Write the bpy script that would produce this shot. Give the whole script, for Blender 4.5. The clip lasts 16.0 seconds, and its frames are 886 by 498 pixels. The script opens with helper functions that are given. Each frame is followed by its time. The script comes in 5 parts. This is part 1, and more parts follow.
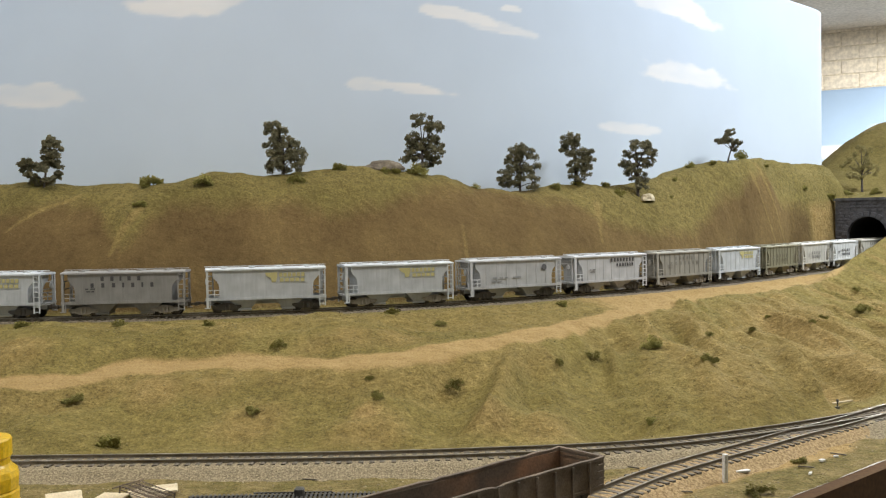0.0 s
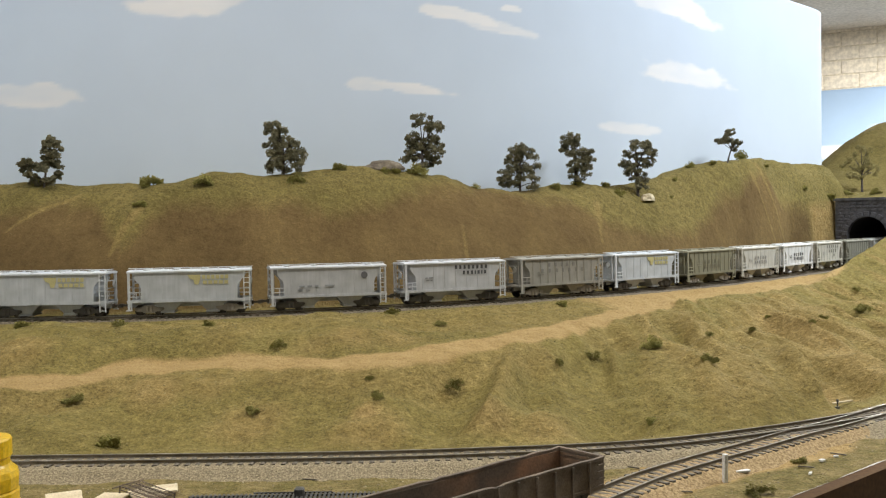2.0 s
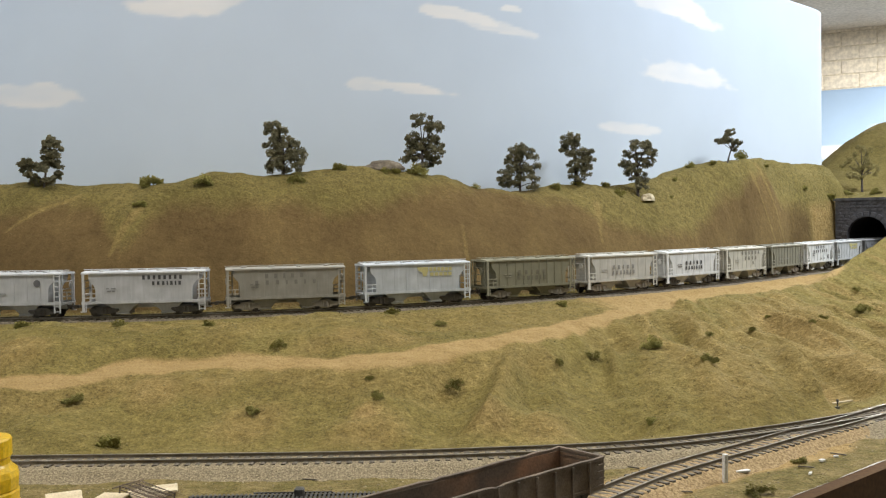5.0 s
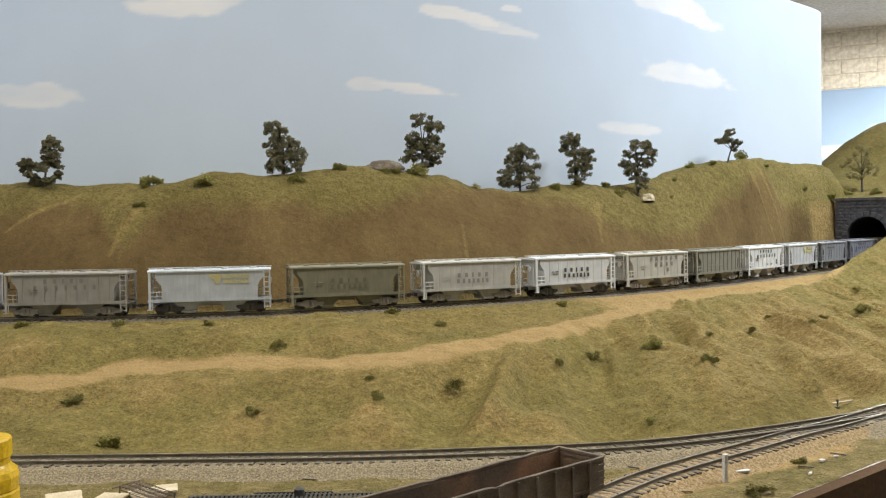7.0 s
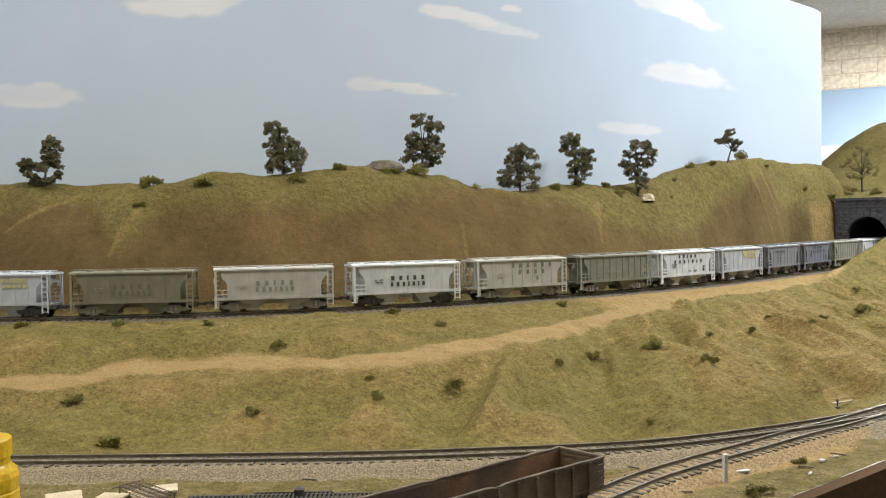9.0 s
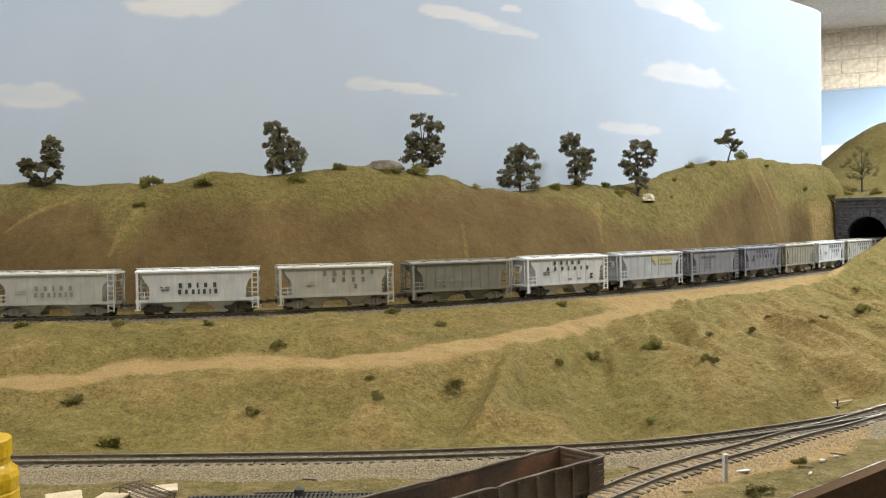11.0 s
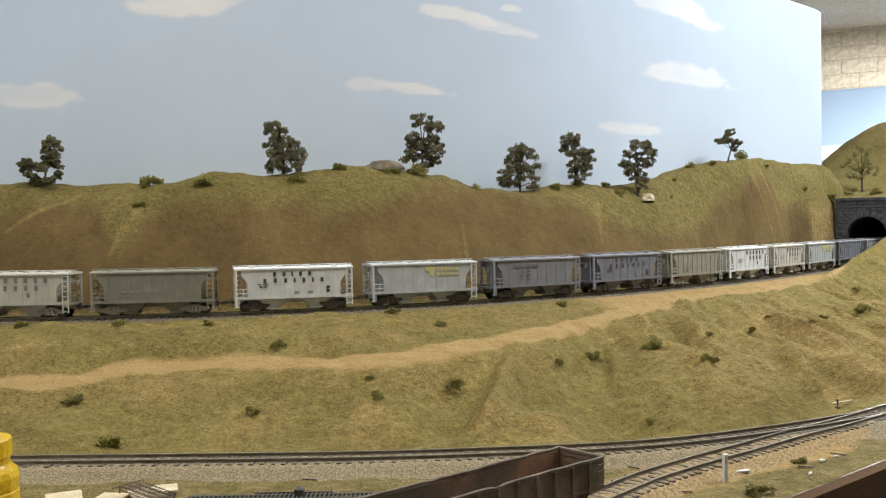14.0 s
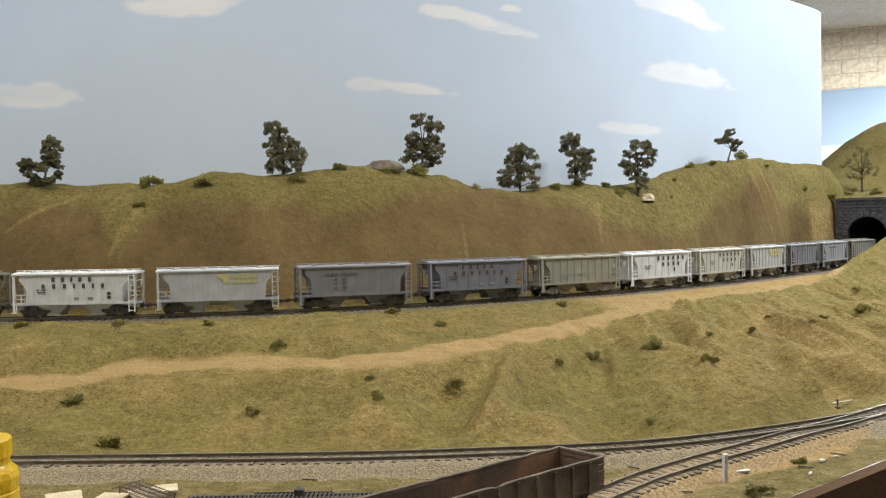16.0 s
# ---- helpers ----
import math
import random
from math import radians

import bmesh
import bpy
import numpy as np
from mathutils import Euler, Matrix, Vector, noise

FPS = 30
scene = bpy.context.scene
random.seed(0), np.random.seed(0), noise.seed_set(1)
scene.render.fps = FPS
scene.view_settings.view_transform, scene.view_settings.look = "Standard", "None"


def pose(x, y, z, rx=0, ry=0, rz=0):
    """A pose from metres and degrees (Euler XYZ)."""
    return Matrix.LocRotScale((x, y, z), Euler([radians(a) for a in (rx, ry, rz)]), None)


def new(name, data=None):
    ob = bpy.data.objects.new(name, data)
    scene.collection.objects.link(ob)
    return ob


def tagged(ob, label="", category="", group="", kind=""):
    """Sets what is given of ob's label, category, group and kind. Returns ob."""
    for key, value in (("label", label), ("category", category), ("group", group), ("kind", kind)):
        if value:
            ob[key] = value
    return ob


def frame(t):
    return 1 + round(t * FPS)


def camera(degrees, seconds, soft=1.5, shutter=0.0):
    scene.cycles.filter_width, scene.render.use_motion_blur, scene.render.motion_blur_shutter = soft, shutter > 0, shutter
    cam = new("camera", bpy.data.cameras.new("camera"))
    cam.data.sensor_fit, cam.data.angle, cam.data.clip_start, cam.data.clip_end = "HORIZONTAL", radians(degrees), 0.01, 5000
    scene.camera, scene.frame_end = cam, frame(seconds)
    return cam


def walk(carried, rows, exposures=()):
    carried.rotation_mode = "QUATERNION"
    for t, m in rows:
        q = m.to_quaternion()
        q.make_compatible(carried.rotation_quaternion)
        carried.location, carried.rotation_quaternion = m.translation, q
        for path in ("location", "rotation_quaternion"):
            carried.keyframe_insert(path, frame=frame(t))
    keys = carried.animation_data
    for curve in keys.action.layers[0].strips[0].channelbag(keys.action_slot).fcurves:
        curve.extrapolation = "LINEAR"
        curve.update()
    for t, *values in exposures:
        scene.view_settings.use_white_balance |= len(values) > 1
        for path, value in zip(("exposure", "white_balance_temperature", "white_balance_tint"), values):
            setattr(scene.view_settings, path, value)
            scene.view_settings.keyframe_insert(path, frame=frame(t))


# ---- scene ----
cam = camera(50.006, 16.0, 1.2)
VIEW = pose(0, 0, 0.0901, 90 - 1.495, 0, 0) @ pose(0, 0, 0, 0, 0, -0.879)
walk(cam, [(0, VIEW), (16.0, VIEW)], exposures=[(0, 0.0), (16.0, 0.0)])

# ---- world and lamps: a closed room under ceiling tubes ----
world = bpy.data.worlds.new("world")
scene.world = world
world.use_nodes = True
world.node_tree.nodes["Background"].inputs[0].default_value = (0.9, 0.95, 1, 1)
world.node_tree.nodes["Background"].inputs[1].default_value = 0.05


def tube_lamp(name, x, y, z, length, width, turn, watts, colour):
    data = bpy.data.lights.new(name, "AREA")
    data.shape, data.size, data.size_y, data.energy, data.color = "RECTANGLE", length, width, watts, colour
    ob = new(name, data)
    ob.matrix_world = pose(x, y, z, 0, 0, turn)
    return ob


WARM, COOL = (1.0, 0.955, 0.87), (0.92, 0.97, 1.0)
tube_lamp("ceiling_tube_lamp", -1.6, 0.70, 1.22, 1.2, 0.30, -10, 12.5, COOL)
tube_lamp("ceiling_tube_lamp", -0.15, 0.52, 1.22, 1.2, 0.30, 0, 16.9, WARM)
tube_lamp("ceiling_tube_lamp", 1.45, 1.46, 1.22, 1.2, 0.30, 48, 51, COOL)
tube_lamp("ceiling_tube_lamp", -2.6, -2.3, 1.22, 1.2, 0.30, 50, 34, COOL)
tube_lamp("ceiling_tube_lamp", 2.6, 4.4, 1.22, 1.2, 0.30, 0, 175, WARM)

# ---- plan of the layout: upper track line, lower track line, ground height ----
# z = 0 is the top of the upper rails. s runs along the upper track towards the tunnel, n to its hill side.
S = np.arange(-2.6, 3.8, 0.01)
BEND = np.interp(S, (-0.45, -0.35, 0.575, 0.9, 1.225, 1.55, 1.875, 2.1), (0, 0.9, 0.91, 0.777, 0.304, -0.119, -0.317, 0))


def integrate(values):
    return np.concatenate([[0], np.cumsum((values[1:] + values[:-1]) / 2 * 0.01)])


ZERO = 260
HEAD = integrate(BEND)
HEAD = HEAD - HEAD[ZERO] - 0.14784
TX = integrate(np.cos(HEAD))
TY = integrate(np.sin(HEAD))
TX = TX - TX[ZERO] - 0.5975 - 0.0185 * np.sin(HEAD)
TY = TY - TY[ZERO] + 1.01277 + 0.0185 * np.cos(HEAD)


def along(s, n=0.0):
    """Place of (s, n) on the plan."""
    h = np.interp(s, S, HEAD)
    return np.interp(s, S, TX) - np.sin(h) * n, np.interp(s, S, TY) + np.cos(h) * n


def heading(s):
    return float(np.interp(s, S, HEAD))


def fine(points, step=0.004):
    """A smooth line through a few points (Catmull-Rom), evenly resampled."""
    p = np.array(points, float)
    p = np.vstack([2 * p[0] - p[1], p, 2 * p[-1] - p[-2]])
    out = []
    for i in range(1, len(p) - 2):
        u = np.linspace(0, 1, 40, endpoint=False)[:, None]
        a, b, c, d = p[i - 1], p[i], p[i + 1], p[i + 2]
        out.append(0.5 * (2 * b + (c - a) * u + (2 * a - 5 * b + 4 * c - d) * u * u + (3 * b - a - 3 * c + d) * u ** 3))
    out = np.vstack(out + [p[-2:-1]])
    run = np.concatenate([[0], np.cumsum(np.hypot(*np.diff(out[:, :2], axis=0).T))])
    k = np.arange(0, run[-1], step)
    return np.stack([np.interp(k, run, out[:, j]) for j in range(out.shape[1])], 1)


LOWER = fine([(-2.2, 0.70), (-1.2, 0.665), (-0.6, 0.655), (-0.301, 0.653), (-0.074, 0.650), (0.043, 0.657), (0.124, 0.667), (0.189, 0.686),
              (0.263, 0.719), (0.319, 0.749), (0.364, 0.780), (0.62, 0.99), (1.1, 1.42)])
SPUR = fine([(-0.03, 0.405), (0.03, 0.48), (0.088, 0.545), (0.127, 0.588), (0.173, 0.628), (0.213, 0.660), (0.254, 0.694), (0.302, 0.730), (0.36, 0.776)])
LOW_RAIL, LOW_GROUND, SHOULDER = -0.067, -0.0765, -0.0052


def lattice(x, y, seed):
    """Smooth noise, -1 to 1."""
    xi, yi = np.floor(x), np.floor(y)
    u, v = x - xi, y - yi
    u, v = u * u * (3 - 2 * u), v * v * (3 - 2 * v)

    def corner(a, b):
        k = np.sin(a * 127.1 + b * 311.7 + seed * 74.7) * 43758.5453
        return 2 * (k - np.floor(k)) - 1
    top = corner(xi, yi) * (1 - u) + corner(xi + 1, yi) * u
    low = corner(xi, yi + 1) * (1 - u) + corner(xi + 1, yi + 1) * u
    return top * (1 - v) + low * v


def rough(x, y, seed, octaves=3):
    return sum(lattice(x * 2 ** i, y * 2 ** i, seed + i) / 2 ** i for i in range(octaves))


def smooth(a, b, v):
    u = np.clip((v - a) / (b - a), 0, 1)
    return u * u * (3 - 2 * u)


def edge_line(x):
    """The front edge of the layout: y over x."""
    return 0.385 + np.logaddexp(0, ((0.561 + 0.87 * (x - 0.201)) - 0.385) * 40) / 40


# dirt road on the slope: x, y, z
ROAD = fine([(-0.9, 0.79, -0.049), (-0.379, 0.812, -0.0415), (-0.295, 0.850, -0.0382), (-0.195, 0.862, -0.0335), (-0.073, 0.836, -0.030), (0.007, 0.872, -0.0245),
             (0.092, 0.937, -0.0185), (0.183, 1.043, -0.0140), (0.352, 1.270, -0.0125), (0.50, 1.44, -0.012)])
RIDGE_S = (-0.6, -0.25, 0.05, 0.15, 0.25, 0.35, 0.45, 0.55, 0.65, 0.75, 0.85, 0.95, 1.05, 1.15, 1.25, 1.35, 1.45, 1.55, 1.65, 1.8, 2.0, 2.4)
RIDGE_Z = (0.13, 0.16, 0.149, 0.143, 0.145, 0.159, 0.162, 0.168, 0.162, 0.147, 0.138, 0.143, 0.144, 0.151, 0.176, 0.189, 0.196, 0.2, 0.201, 0.201, 0.197, 0.18)
PORTAL = 1.78
# pale scrapes on the cut bank, from (s, n) down to (s, n)
SCRAPES = ((0.98, 0.118, 0.945, 0.075), (1.465, 0.092, 1.500, 0.05), (1.43, 0.085, 1.46, 0.05), (0.145, 0.146, 0.07, 0.098), (0.25, 0.108, 0.215, 0.072), (0.70, 0.10, 0.69, 0.06))
# bare earth on the slope: s, n, radius, strength
PATCHES = ((0.460, -0.314, 0.015, 1.0), (0.460, -0.335, 0.030, 0.55), (0.390, -0.294, 0.030, 0.60), (0.560, -0.377, 0.032, 0.62), (0.530, -0.362, 0.022, 0.75),
           (0.29, -0.207, 0.026, 0.55), (0.32, -0.222, 0.030, 0.72), (0.36, -0.224, 0.026, 0.50), (0.20, -0.150, 0.035, 0.60), (0.44, -0.178, 0.030, 0.48),
           (0.47, -0.176, 0.030, 0.62), (0.51, -0.176, 0.028, 0.55), (0.78, -0.345, 0.018, 0.5))
# low swells of the slope: s, n, radius, height
SWELLS = ((0.385, -0.288, 0.030, 0.0065), (0.455, -0.322, 0.030, 0.0080), (0.350, -0.250, 0.034, 0.0050), (0.190, -0.085, 0.040, 0.0060), (0.320, -0.115, 0.045, 0.0055),
          (0.470, -0.125, 0.050, 0.0070), (0.555, -0.365, 0.035, 0.0080), (0.640, -0.330, 0.030, 0.0070), (0.26, -0.29, 0.04, 0.004), (0.62, -0.10, 0.045, 0.004))
# upper limit of the brown cut bank: s, height
CUT_S = (0.0, 0.06, 0.10, 0.13, 0.18, 0.210, 0.232, 0.250, 0.265, 0.36, 0.42, 0.48, 0.56, 0.63, 0.71, 0.80, 0.87, 0.94, 0.97, 1.03, 1.17, 1.25, 1.36, 1.46, 1.485, 1.52, 1.78)
CUT_Z = (0.100, 0.103, 0.113, 0.126, 0.120, 0.088, 0.066, 0.082, 0.096, 0.101, 0.110, 0.111, 0.128, 0.133, 0.142, 0.134, 0.127, 0.118, 0.098, 0.082, 0.080, 0.100, 0.136, 0.178, 0.170, 0.112, 0.116)


def lower_gap(x, y):
    """Distance uphill of the lower track."""
    slope = np.interp(x, LOWER[:, 0], np.gradient(LOWER[:, 1], LOWER[:, 0]))
    return (y - np.interp(x, LOWER[:, 0], LOWER[:, 1])) / np.sqrt(1 + slope ** 2)


def on_track(x, y):
    """(s, n) of a place."""
    k = np.argmin((TX - x) ** 2 + (TY - y) ** 2)
    return S[k], -(x - TX[k]) * np.sin(HEAD[k]) + (y - TY[k]) * np.cos(HEAD[k])


TOE, TOP = 0.030, 0.034
ROAD_S, ROAD_T, ROAD_H = [], [], []
for q in ROAD[::8]:
    s_, n_ = on_track(q[0], q[1])
    m_ = lower_gap(q[0], q[1]) - TOE
    ROAD_S.append(s_)
    ROAD_T.append(float(np.clip(m_ / (m_ - n_ - TOP), 0.05, 0.97)))
    ROAD_H.append((q[2] - LOW_GROUND) / (SHOULDER - LOW_GROUND))


def board_n(s):
    """Where the sky board stands behind the upper track."""
    return 0.273 - 0.148 * smooth(0.2, 1.85, np.asarray(s, float))


def ridge_n(s):
    return np.minimum(0.172, board_n(s) - 0.045)


def grade(s):
    """The upper track sinks a little towards its open end."""
    return -0.0030 * smooth(0.95, 0.15, np.asarray(s, float))


def sand_edge(s):
    """Outer edge of the sandy shelf beside the upper track."""
    return np.interp(s, (0.62, 0.68, 0.73, 0.86, 0.97, 1.10, 1.21, 1.33, 1.40), (-0.235, -0.200, -0.178, -0.101, -0.072, -0.055, -0.056, -0.062, -0.070))


def ground_height(s, n):
    """Height of the ground at (s, n), and the masks dirt, cut, gravel, yard."""
    s, n = np.broadcast_arrays(np.asarray(s, float), np.asarray(n, float))
    x, y = along(s, n)
    m = lower_gap(x, y) - TOE
    # slope below the upper track
    t = np.clip(m / np.maximum(m - n - TOP, 1e-3), 0, 1)
    t = np.where(n > -TOP, 1, np.where(m < 0, 0, t))
    rt, rh = np.interp(s, ROAD_S, ROAD_T), np.interp(s, ROAD_S, ROAD_H)
    lo, hi = np.maximum(rt - 0.05, 0.02), np.minimum(rt + 0.05, 0.99)
    up = np.clip((t - hi) / np.maximum(1 - hi, 1e-3), 0, 1)
    h = np.where(t < lo, (rh - 0.02) * np.clip(t / lo, 0, 1) ** 1.7, np.where(t < hi, rh - 0.02 + 0.04 * (t - lo) / (hi - lo),
                 rh + 0.02 + (1 - rh - 0.02) * (1 - (1 - up) ** 1.9)))
    z = LOW_GROUND + (SHOULDER - LOW_GROUND) * h
    on_slope = smooth(0, 0.15, t) * smooth(1, 0.85, t)
    lane = s - 0.18 * t
    gully = 0.6 * lattice(lane * 9, t * 0.9, 5) + 0.75 * (1 - 2.6 * np.abs(lattice(lane * 21, t * 1.1, 9))) + 0.35 * lattice(lane * 48, t * 1.6, 11)
    fold = s - 0.736 - 0.205 * t - 0.006 * lattice(t * 7, t * 0, 15)
    fold_in = smooth(0.03, 0.14, t) * smooth(0.93, 0.72, t)
    crease = np.where(fold < 0, 0.012 * np.exp(-(fold / 0.050) ** 2), 0.012 - 0.030 * smooth(0, 0.018, fold))
    crease = np.where(fold > 0.018, -0.018 * np.exp(-((fold - 0.018) / 0.075) ** 2), crease)
    below = smooth(-0.02, -0.16, t - np.minimum(rt, 0.80))
    z = z + on_slope * 0.0165 * gully * smooth(0.42, 0.58, s) * below * (1 - 0.5 * smooth(1.15, 1.35, s))
    rill = (1 - 3.0 * np.abs(lattice(lane * 34 + 0.8 * lattice(t * 4, s * 5, 16), t * 1.3, 17))) * 0.65 + 0.35 * (1 - 3.0 * np.abs(lattice(lane * 62, t * 2.2, 18)))
    z = z + on_slope * 0.0040 * rill * smooth(0.52, 0.70, s) * smooth(0.0, -0.05, t - np.minimum(rt, 0.93))
    z = z + crease * fold_in
    z = z + on_slope * 0.0100 * rough(x * 8, y * 8, 3) * (0.15 + 0.85 * smooth(0.03, 0.16, np.abs(t - rt))) * (1 - 0.6 * smooth(0.6, 1.1, s))
    off_road = smooth(0.04, 0.12, np.abs(t - rt))
    for ms, mn, mr, mh in SWELLS:
        z = z + off_road * mh * np.exp(-((s - ms) ** 2 + (n - mn) ** 2) / mr ** 2) * (n < -0.03)
    z = z + 0.0022 * rough(x * 40, y * 40, 57, 2) * smooth(0.02, 0.1, t) * (n < -0.05) * off_road
    # spur of ground beside the tunnel mouth
    bump = np.clip((s - 1.31) / 0.45, 0, 1.1) * smooth(-0.030, -0.075, n) * smooth(-0.62, -0.10, n)
    z = z + bump * 0.088
    # hill behind the upper track
    zr = np.interp(s, RIDGE_S, RIDGE_Z) + 0.004 * lattice(s * 14, n * 0 + 3, 21)
    recess = smooth(1.48, 1.57, s)
    foot = 0.042 + 0.020 * recess
    crest = np.maximum(ridge_n(s), foot + 0.02) * (1 - recess) + (board_n(s) - 0.017) * recess
    q = np.clip((n - foot) / (crest - foot), 0, 1)
    bench = (0.122 - SHOULDER) / (zr - SHOULDER)
    step = np.where(q < 0.14, bench * q / 0.14, bench + (1 - bench) * np.clip((q - 0.14) / 0.86, 0, 1) ** 0.85)
    face = (1 - (1 - q) ** 1.75) * (1 - recess) + step * recess
    face = face * (1 + 0.05 * np.sin(q * np.pi) * rough(s * 6, n * 8, 31))
    hill = SHOULDER + (zr - SHOULDER) * face - 0.10 * np.clip(n - crest, 0, 0.12)
    hill = hill + 0.006 * np.sin(q * np.pi) * lattice(s * 16 + n * 3, n * 3, 33)
    nose = s - 0.225 - 0.05 * q
    hill = hill + np.sin(q * np.pi) * (0.013 * np.where(nose < 0, np.exp(-(nose / 0.022) ** 2), np.exp(-(nose / 0.06) ** 2)) - 0.010 * np.exp(-((s - 0.13) / 0.05) ** 2))
    hill = hill + 0.0012 * rough(s * 45, n * 60, 35, 2) * q
    z = np.where(n > 0.030, hill, z) + grade(s) * smooth(-0.30, -0.03, n) * smooth(0.12, 0.03, n)
    # hill over the tunnel and beyond
    over = 0.128 + 0.03 * smooth(1.8, 2.1, s) + 0.03 * smooth(0.09, 0.20, n) * smooth(1.8, 1.95, s) * smooth(2.2, 2.0, s) + 0.192 * smooth(2.03, 2.52, s) * smooth(0.54, 0.22, n) + 0.006 * rough(s * 7, n * 7, 41) * smooth(1.8, 2.1, s)
    over = over - 0.16 * smooth(-0.10, -0.45, n)
    over = np.maximum(over, hill * smooth(0.058, 0.066, n) * smooth(2.0, 1.85, s))
    beyond = smooth(PORTAL + 0.002, PORTAL + 0.012, s)
    z = np.where(n > -0.55, z * (1 - beyond) + np.maximum(over, z * (n < -0.1)) * beyond, z)
    z = z + (0.0023 * rough(x * 24, y * 24, 53, 2) + 0.0011 * rough(x * 75, y * 75, 51, 2)) * np.where((n > -0.03) & (n < 0.045), 0.12, 1) * np.where(m < 0, 0.35, 1)
    # masks
    t_off = np.abs(t - rt)
    wob = 0.02 * rough(s * 14, n * 20, 61)
    dirt = smooth(0.026, 0.010, t_off / (0.80 + 0.40 * smooth(0.20, 0.36, s)) * np.clip(m - n - TOP, 0.05, 2) + wob * 0.2) * (n < -TOP) * (t > 0.02) * smooth(1.42, 1.36, s)
    dirt = dirt * (1 - smooth(0.70, 0.80, s) * (1 - smooth(-0.010, 0.004, n + wob * 0.45 - sand_edge(s))))
    sand = smooth(0.72, 0.86, s) * smooth(1.50, 1.40, s) * smooth(-0.012, 0.006, n + wob * 0.45 - sand_edge(s)) * (n < -0.02)
    dirt = np.maximum(dirt, sand)
    side = np.interp(x, SPUR[:, 0], SPUR[:, 1]) - y
    spur = smooth(0.060, 0.035, np.abs(side + 0.005) + wob * 0.6) * (m < 0.005) * smooth(0.06, 0.10, x) * smooth(0.34, 0.27, x)
    dirt = np.maximum(dirt, spur)
    dirt = np.maximum(dirt, 0.30 * smooth(0.012, 0.018, n) * smooth(0.052, 0.042, n + wob * 0.3) * (s < PORTAL))
    cut = smooth(0.040, -0.032, z - np.interp(s, CUT_S, CUT_Z) + 0.014 * rough(s * 7, n * 9, 71) + 0.006 * rough(s * 34, n * 9, 73)) * smooth(0.0, 0.04, q) * (s < PORTAL)
    bare = 0.30 * smooth(0.35, 0.85, rough(x * 6, y * 6, 81) + 0.2) * (n < -0.04)
    bare = np.maximum(bare, 0.38 * smooth(-0.20, -0.09, t - rt + wob) * smooth(-0.03, -0.06, t - rt) * (s < 0.62))
    # gully crests paler: eroded earth, plus relief shading put into the colour
    bare = np.maximum(bare, (0.46 + 0.16 * smooth(0.75, 0.95, s)) * smooth(0.05, 0.70, gully + 0.5 * lattice(lane * 70, t * 2, 13) * smooth(0.7, 0.9, s)) * smooth(0.45, 0.60, s) * on_slope * (n < -0.05))
    bare = np.maximum(bare, 0.90 * smooth(0.004, 0.016, fold) * smooth(0.34, 0.14, fold + 0.6 * wob) * fold_in * (n < -0.05) * (0.75 + 0.3 * lattice(lane * 40, t * 3, 19)))
    bare = np.maximum(bare, 0.45 * smooth(0.15, 0.75, rill) * smooth(0.60, 0.75, s) * on_slope * smooth(0.0, -0.05, t - rt) * (n < -0.05))
    for ps, pn, pr, pw in PATCHES:
        bare = np.maximum(bare, pw * smooth(1.25, 0.3, np.hypot((s - ps), (n - pn) * 0.9) / pr + 0.25 * wob / 0.02))
    # pale scrapes and the orange rock beside the portal
    for a, b, c, d in SCRAPES:
        u = (n - b) / (d - b)
        bare = np.maximum(bare, 0.55 * smooth(0.012, 0.001, np.abs(s - a - (c - a) * u + 0.2 * wob)) * smooth(-0.15, 0.1, u) * smooth(1.15, 0.9, u))
    rocky = (0.25 * smooth(1.53, 1.57, s) + 0.75 * smooth(1.64, 1.69, s)) * smooth(0.128, 0.112, z + 0.4 * wob) * (n > 0.03) * (s < PORTAL + 0.02)
    bare, cut = np.maximum(bare, rocky), cut * (1 - 0.85 * rocky) * (1 - 0.6 * smooth(0.2, 0.7, bare))
    yard = (m < 0) * 1.0
    return z, dirt, cut, bare, yard

